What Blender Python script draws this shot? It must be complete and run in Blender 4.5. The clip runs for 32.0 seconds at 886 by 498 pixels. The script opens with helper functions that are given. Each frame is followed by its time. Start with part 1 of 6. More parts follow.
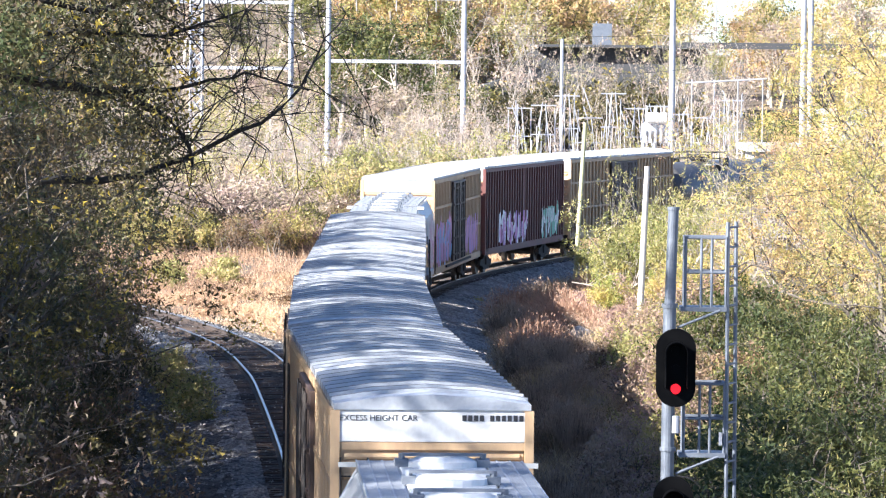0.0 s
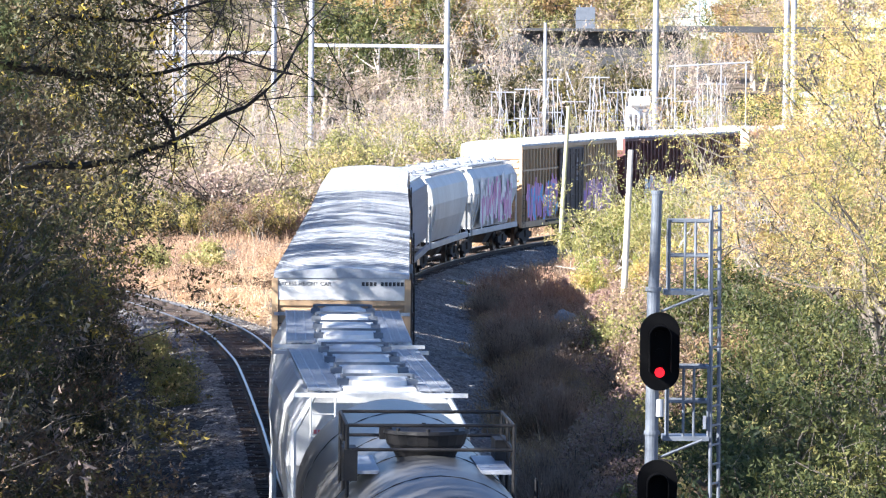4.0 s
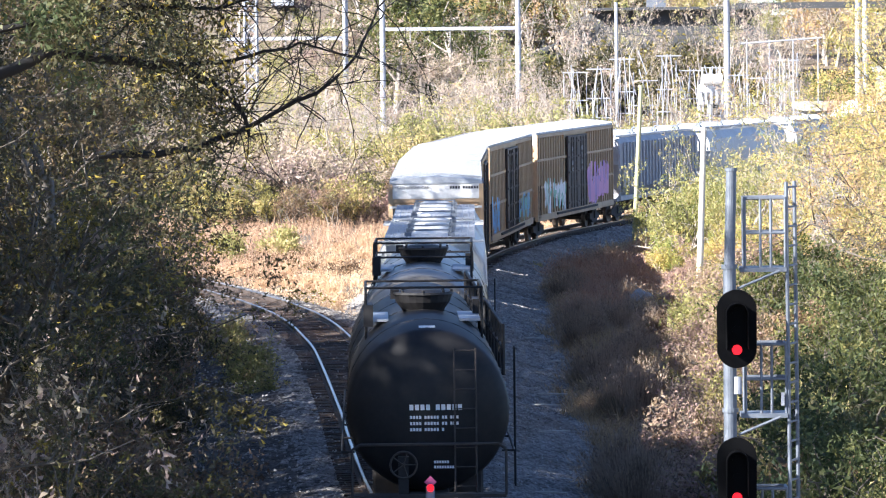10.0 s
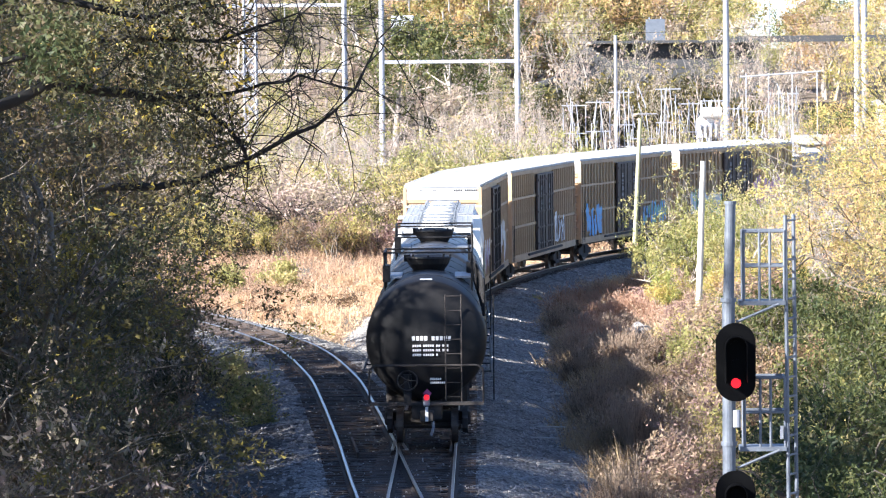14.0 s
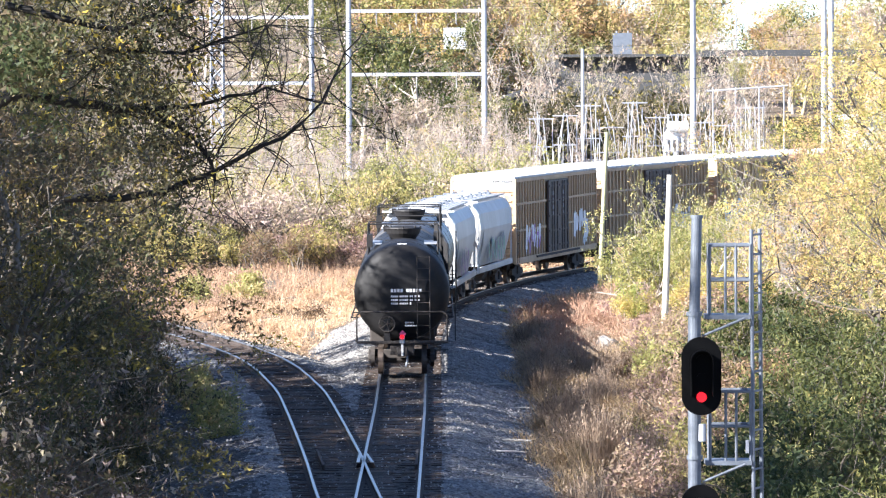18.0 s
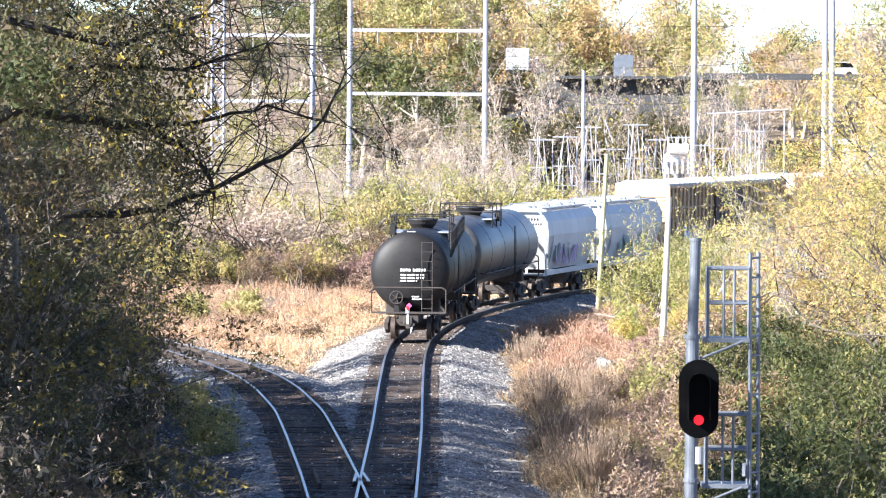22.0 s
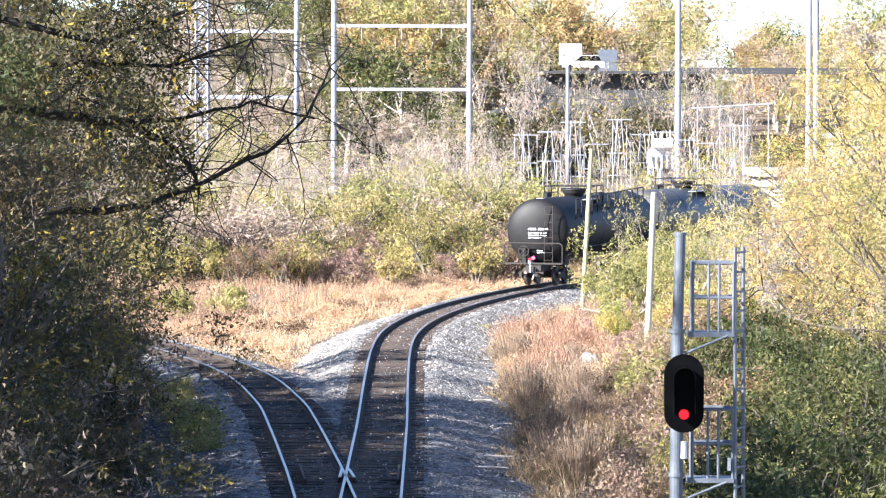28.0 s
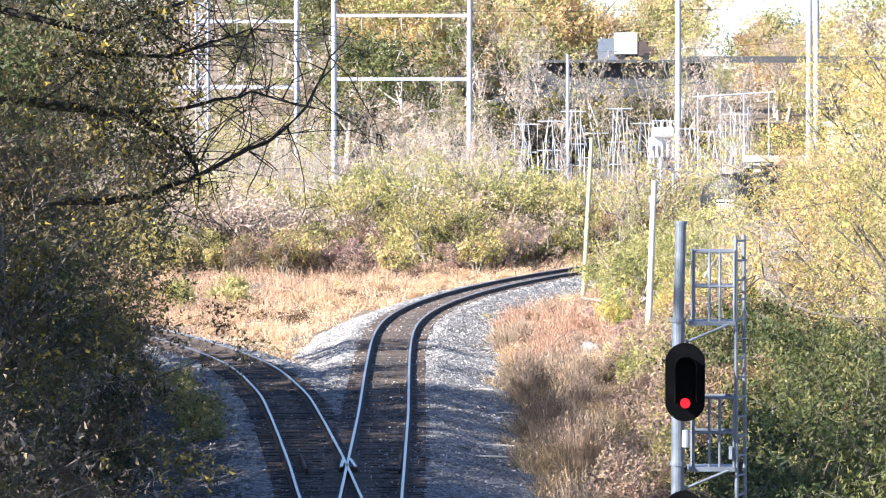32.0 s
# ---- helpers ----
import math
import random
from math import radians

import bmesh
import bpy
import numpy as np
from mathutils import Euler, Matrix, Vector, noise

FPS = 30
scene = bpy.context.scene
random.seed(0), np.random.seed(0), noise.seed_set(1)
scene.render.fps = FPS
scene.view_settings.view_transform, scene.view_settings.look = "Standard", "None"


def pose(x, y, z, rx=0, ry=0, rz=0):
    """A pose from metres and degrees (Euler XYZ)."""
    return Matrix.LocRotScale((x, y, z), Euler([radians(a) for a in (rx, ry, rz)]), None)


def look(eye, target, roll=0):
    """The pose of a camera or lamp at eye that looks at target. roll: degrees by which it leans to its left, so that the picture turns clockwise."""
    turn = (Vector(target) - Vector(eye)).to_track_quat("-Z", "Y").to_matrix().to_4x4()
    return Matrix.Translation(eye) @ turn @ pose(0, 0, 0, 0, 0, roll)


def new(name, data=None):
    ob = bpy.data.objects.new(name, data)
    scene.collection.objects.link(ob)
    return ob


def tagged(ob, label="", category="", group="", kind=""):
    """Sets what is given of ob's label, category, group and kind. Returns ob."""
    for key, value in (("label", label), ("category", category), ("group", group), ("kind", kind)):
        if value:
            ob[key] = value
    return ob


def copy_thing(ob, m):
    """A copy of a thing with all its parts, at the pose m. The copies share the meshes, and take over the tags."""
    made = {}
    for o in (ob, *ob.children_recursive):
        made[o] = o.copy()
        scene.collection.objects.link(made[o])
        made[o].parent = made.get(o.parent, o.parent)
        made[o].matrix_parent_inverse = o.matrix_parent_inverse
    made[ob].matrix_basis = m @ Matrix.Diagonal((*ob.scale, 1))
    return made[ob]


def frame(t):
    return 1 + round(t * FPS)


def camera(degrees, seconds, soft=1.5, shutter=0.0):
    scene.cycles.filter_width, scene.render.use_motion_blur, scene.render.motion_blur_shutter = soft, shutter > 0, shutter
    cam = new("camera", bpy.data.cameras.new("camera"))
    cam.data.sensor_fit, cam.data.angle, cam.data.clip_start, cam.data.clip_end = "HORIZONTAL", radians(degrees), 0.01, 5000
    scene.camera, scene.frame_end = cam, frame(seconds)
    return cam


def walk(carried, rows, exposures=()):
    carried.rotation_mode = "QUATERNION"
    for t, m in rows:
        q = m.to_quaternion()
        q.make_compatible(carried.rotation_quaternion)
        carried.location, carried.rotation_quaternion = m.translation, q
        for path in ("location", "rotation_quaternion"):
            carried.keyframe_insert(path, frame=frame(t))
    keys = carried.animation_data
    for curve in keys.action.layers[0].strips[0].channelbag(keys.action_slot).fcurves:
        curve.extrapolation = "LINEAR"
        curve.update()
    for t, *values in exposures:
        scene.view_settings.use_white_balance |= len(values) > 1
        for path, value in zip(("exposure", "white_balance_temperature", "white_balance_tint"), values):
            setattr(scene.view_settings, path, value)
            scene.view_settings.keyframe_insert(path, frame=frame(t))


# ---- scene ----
EYE = (0.0, 0.0, 10.5)


def aim(pan, tilt, roll):
    """Camera pose on the bridge: degrees to the left, downwards and of lean."""
    return pose(*EYE, 90 - tilt, 0, pan) @ pose(0, 0, 0, 0, 0, roll)


cam = camera(10.18, 32.0, soft=1.2)
walk(cam, [
    (0.0, aim(-0.0916, 2.3161, 0.653)),
    (0.5, aim(-0.1047, 2.3251, 0.614)),
    (1.0, aim(-0.1305, 2.3267, 0.616)),
    (1.5, aim(-0.1622, 2.3275, 0.579)),
    (2.0, aim(-0.1943, 2.3343, 0.587)),
    (2.5, aim(-0.2198, 2.3585, 0.526)),
    (3.0, aim(-0.2442, 2.3899, 0.511)),
    (3.5, aim(-0.2713, 2.4369, 0.575)),
    (5.5, aim(-0.3262, 2.6837, 0.250)),
    (6.0, aim(-0.3055, 2.7230, 0.226)),
    (6.5, aim(-0.2641, 2.7499, -0.092)),
    (7.0, aim(-0.2009, 2.7896, -0.213)),
    (7.5, aim(-0.0960, 2.8383, -0.322)),
    (8.0, aim(0.0555, 2.8957, -0.331)),
    (8.5, aim(0.2003, 2.8919, -0.578)),
    (9.0, aim(0.3404, 2.8156, -0.559)),
    (9.5, aim(0.4798, 2.7483, -0.532)),
    (10.0, aim(0.5851, 2.7001, -0.624)),
    (10.5, aim(0.6397, 2.6615, -0.547)),
    (11.0, aim(0.6569, 2.6208, -0.534)),
    (11.5, aim(0.6636, 2.5516, -0.567)),
    (12.0, aim(0.6782, 2.4711, -0.556)),
    (12.5, aim(0.6792, 2.4111, -0.568)),
    (13.0, aim(0.6594, 2.3714, -0.563)),
    (13.5, aim(0.6194, 2.3475, -0.496)),
    (14.0, aim(0.5706, 2.3220, -0.538)),
    (14.5, aim(0.5199, 2.2982, -0.487)),
    (16.5, aim(0.3142, 2.2263, -0.312)),
    (17.0, aim(0.2561, 2.2145, -0.333)),
    (17.5, aim(0.2108, 2.2060, -0.298)),
    (18.0, aim(0.1808, 2.1768, -0.284)),
    (18.5, aim(0.1667, 2.1215, -0.272)),
    (19.0, aim(0.1577, 2.0463, -0.188)),
    (19.5, aim(0.1505, 1.9726, -0.013)),
    (20.0, aim(0.1488, 1.9100, 0.042)),
    (20.5, aim(0.1537, 1.8729, 0.112)),
    (21.0, aim(0.1623, 1.8697, 0.199)),
    (21.5, aim(0.1676, 1.8911, 0.277)),
    (22.0, aim(0.1681, 1.9486, 0.378)),
    (22.5, aim(0.1648, 1.9908, 0.362)),
    (23.0, aim(0.1606, 2.0246, 0.377)),
    (23.5, aim(0.1580, 2.0514, 0.261)),
    (24.0, aim(0.1541, 2.0903, 0.214)),
    (24.5, aim(0.1430, 2.1561, 0.112)),
    (26.5, aim(0.0527, 2.1165, 0.137)),
    (27.0, aim(0.0311, 2.0673, 0.152)),
    (27.5, aim(0.0097, 2.0303, 0.186)),
    (28.0, aim(-0.0080, 2.0004, 0.185)),
    (28.5, aim(-0.0126, 1.9727, 0.242)),
    (29.0, aim(-0.0168, 1.9579, 0.158)),
    (29.5, aim(-0.0239, 1.9448, 0.070)),
    (30.0, aim(-0.0298, 1.9492, 0.044)),
    (30.5, aim(-0.0307, 1.9771, 0.006)),
    (31.0, aim(-0.0293, 2.0413, 0.026)),
    (31.5, aim(-0.0177, 2.0952, -0.002)),
    (32.0, aim(0.0000, 2.1216, 0.000)),
])

# ---- world, sun ----
SUN_AZ, SUN_EL = -58.0, 30.0      # degrees: azimuth left of straight behind the camera, height
world = bpy.data.worlds.new("world")
scene.world = world
world.use_nodes = True
sky = world.node_tree.nodes.new("ShaderNodeTexSky")
sky.sky_type = "NISHITA"
sky.sun_disc = False
sky.sun_elevation = radians(SUN_EL)
to_sun = Vector((math.sin(radians(SUN_AZ)) * math.cos(radians(SUN_EL)), -math.cos(radians(SUN_AZ)) * math.cos(radians(SUN_EL)), math.sin(radians(SUN_EL))))
sky.sun_rotation = math.atan2(to_sun.x, to_sun.y)
sky.air_density = 0.8
sky.dust_density = 0.4
sky.ozone_density = 2.5
sky.altitude = 1200
cool = world.node_tree.nodes.new("ShaderNodeMix")
cool.data_type, cool.blend_type = "RGBA", "MULTIPLY"
cool.inputs[0].default_value, cool.inputs[7].default_value = 1.0, (0.91, 0.98, 1.13, 1)
world.node_tree.links.new(sky.outputs[0], cool.inputs[6])
world.node_tree.links.new(cool.outputs[2], world.node_tree.nodes["Background"].inputs[0])
world.node_tree.nodes["Background"].inputs[1].default_value = 0.062
sun = new("sun", bpy.data.lights.new("sun", "SUN"))
sun.data.energy = 5.0
sun.data.angle = radians(0.6)
sun.data.color = (1.0, 0.98, 0.968)
sun.matrix_world = look(to_sun * 500, (0, 0, 0))
scene.view_settings.exposure = 2.2


# ---- materials ----
def material(name, a, b=None, rough=0.7, metal=0.0, scale=3.0, bump=0.0, fine=40.0, tint=0.0, coord="Object", streak=None, spec=0.5):
    """Two-scale procedural surface: colours a and b mixed by noise, fine relief, a random shade per object."""
    m = bpy.data.materials.new(name)
    m.use_nodes = True
    t = m.node_tree
    n, l = t.nodes, t.links
    p = n["Principled BSDF"]
    p.inputs["Roughness"].default_value, p.inputs["Metallic"].default_value = rough, metal
    p.inputs["Specular IOR Level"].default_value = spec
    b = b or tuple(c * 0.6 for c in a)
    tc = n.new("ShaderNodeTexCoord")
    mp = n.new("ShaderNodeMapping")
    l.new(tc.outputs[coord], mp.inputs[0])
    if streak:
        mp.inputs["Scale"].default_value = streak
    big = n.new("ShaderNodeTexNoise")
    big.inputs["Scale"].default_value, big.inputs["Detail"].default_value, big.inputs["Roughness"].default_value = scale, 6, 0.65
    small = n.new("ShaderNodeTexNoise")
    small.inputs["Scale"].default_value, small.inputs["Detail"].default_value = fine, 3
    l.new(mp.outputs[0], big.inputs["Vector"]), l.new(mp.outputs[0], small.inputs["Vector"])
    add = n.new("ShaderNodeMath")
    add.operation = "MULTIPLY_ADD"
    l.new(small.outputs["Fac"], add.inputs[0])
    add.inputs[1].default_value = 0.45
    l.new(big.outputs["Fac"], add.inputs[2])
    ramp = n.new("ShaderNodeValToRGB")
    ramp.color_ramp.elements[0].position, ramp.color_ramp.elements[1].position = 0.52, 0.92
    ramp.color_ramp.elements[0].color, ramp.color_ramp.elements[1].color = (*a, 1), (*b, 1)
    l.new(add.outputs[0], ramp.inputs[0])
    out = ramp.outputs[0]
    if tint:
        info = n.new("ShaderNodeObjectInfo")
        hsv = n.new("ShaderNodeHueSaturation")
        rng = n.new("ShaderNodeMapRange")
        rng.inputs["To Min"].default_value, rng.inputs["To Max"].default_value = 1 - tint, 1 + tint
        l.new(info.outputs["Random"], rng.inputs[0]), l.new(rng.outputs[0], hsv.inputs["Value"]), l.new(out, hsv.inputs["Color"])
        out = hsv.outputs[0]
    l.new(out, p.inputs["Base Color"])
    if bump:
        bp = n.new("ShaderNodeBump")
        bp.inputs["Strength"].default_value, bp.inputs["Distance"].default_value = 0.6, bump
        l.new(add.outputs[0], bp.inputs["Height"]), l.new(bp.outputs[0], p.inputs["Normal"])
    return m


def leaf_material(name, colours, glow=0.35, rough=0.55, patch=0.5):
    """Foliage: a ramp of colours by leaf and by patch, half diffuse, partly translucent."""
    m = bpy.data.materials.new(name)
    m.use_nodes = True
    t = m.node_tree
    n, l = t.nodes, t.links
    p = n["Principled BSDF"]
    p.inputs["Roughness"].default_value = rough
    p.inputs["Specular IOR Level"].default_value = 0.25
    geo, info = n.new("ShaderNodeNewGeometry"), n.new("ShaderNodeObjectInfo")
    tc, nz = n.new("ShaderNodeTexCoord"), n.new("ShaderNodeTexNoise")
    nz.inputs["Scale"].default_value, nz.inputs["Detail"].default_value, nz.inputs["Roughness"].default_value = patch * 1.3, 3, 0.6
    l.new(tc.outputs["Object"], nz.inputs["Vector"])
    mix = n.new("ShaderNodeMath")
    mix.operation = "MULTIPLY_ADD"
    l.new(geo.outputs["Random Per Island"], mix.inputs[0])
    mix.inputs[1].default_value = 0.45
    sub = n.new("ShaderNodeMath")
    sub.operation = "MULTIPLY_ADD"
    l.new(info.outputs["Random"], sub.inputs[0])
    sub.inputs[1].default_value = 0.25
    scale = n.new("ShaderNodeMapRange")
    scale.inputs["From Min"].default_value, scale.inputs["From Max"].default_value = 0.3, 0.7
    scale.inputs["To Min"].default_value, scale.inputs["To Max"].default_value = -0.25, 0.6
    l.new(nz.outputs["Fac"], scale.inputs[0]), l.new(scale.outputs[0], sub.inputs[2]), l.new(sub.outputs[0], mix.inputs[2])
    ramp = n.new("ShaderNodeValToRGB")
    e = ramp.color_ramp.elements
    while len(e) < len(colours):
        e.new(0.5)
    for i, c in enumerate(colours):
        e[i].position, e[i].color = i / (len(colours) - 1), (c[0], c[1] * 0.95, c[2] * 1.27, 1)
    l.new(mix.outputs[0], ramp.inputs[0])
    l.new(ramp.outputs[0], p.inputs["Base Color"])
    tr, ms = n.new("ShaderNodeBsdfTranslucent"), n.new("ShaderNodeMixShader")
    l.new(ramp.outputs[0], tr.inputs["Color"])
    ms.inputs[0].default_value = glow
    l.new(p.outputs[0], ms.inputs[1]), l.new(tr.outputs[0], ms.inputs[2])
    l.new(ms.outputs[0], n["Material Output"].inputs["Surface"])
    return m


def stone_material(name, dark, light, cells=13.0):
    """Crushed stone: cells of differing grey with relief, dusted by broad stains."""
    m = bpy.data.materials.new(name)
    m.use_nodes = True
    n, l = m.node_tree.nodes, m.node_tree.links
    p = n["Principled BSDF"]
    p.inputs["Roughness"].default_value, p.inputs["Specular IOR Level"].default_value = 0.9, 0.3
    tc, vo, nz = n.new("ShaderNodeTexCoord"), n.new("ShaderNodeTexVoronoi"), n.new("ShaderNodeTexNoise")
    vo.inputs["Scale"].default_value = cells
    nz.inputs["Scale"].default_value, nz.inputs["Detail"].default_value = 0.7, 6
    l.new(tc.outputs["Object"], vo.inputs["Vector"]), l.new(tc.outputs["Object"], nz.inputs["Vector"])
    sep = n.new("ShaderNodeSeparateColor")
    l.new(vo.outputs["Color"], sep.inputs[0])
    ramp = n.new("ShaderNodeValToRGB")
    ramp.color_ramp.elements[0].color, ramp.color_ramp.elements[1].color = (*dark, 1), (*light, 1)
    l.new(sep.outputs[0], ramp.inputs[0])
    stain = n.new("ShaderNodeValToRGB")
    stain.color_ramp.elements[0].position, stain.color_ramp.elements[1].position = 0.35, 0.65
    stain.color_ramp.elements[0].color, stain.color_ramp.elements[1].color = (0.62, 0.58, 0.56, 1), (1, 1, 1, 1)
    l.new(nz.outputs["Fac"], stain.inputs[0])
    mul = n.new("ShaderNodeMix")
    mul.data_type, mul.blend_type = "RGBA", "MULTIPLY"
    mul.inputs[0].default_value = 1.0
    l.new(ramp.outputs[0], mul.inputs[6]), l.new(stain.outputs[0], mul.inputs[7])
    l.new(mul.outputs[2], p.inputs["Base Color"])
    bp = n.new("ShaderNodeBump")
    bp.inputs["Strength"].default_value, bp.inputs["Distance"].default_value = 1.0, 0.05
    bp.invert = True
    l.new(vo.outputs["Distance"], bp.inputs["Height"]), l.new(bp.outputs[0], p.inputs["Normal"])
    return m


def glow_material(name, colour, strength):
    m = bpy.data.materials.new(name)
    m.use_nodes = True
    p = m.node_tree.nodes["Principled BSDF"]
    p.inputs["Base Color"].default_value = (*(c * 0.3 for c in colour), 1)
    p.inputs["Emission Color"].default_value, p.inputs["Emission Strength"].default_value = (*colour, 1), strength
    return m


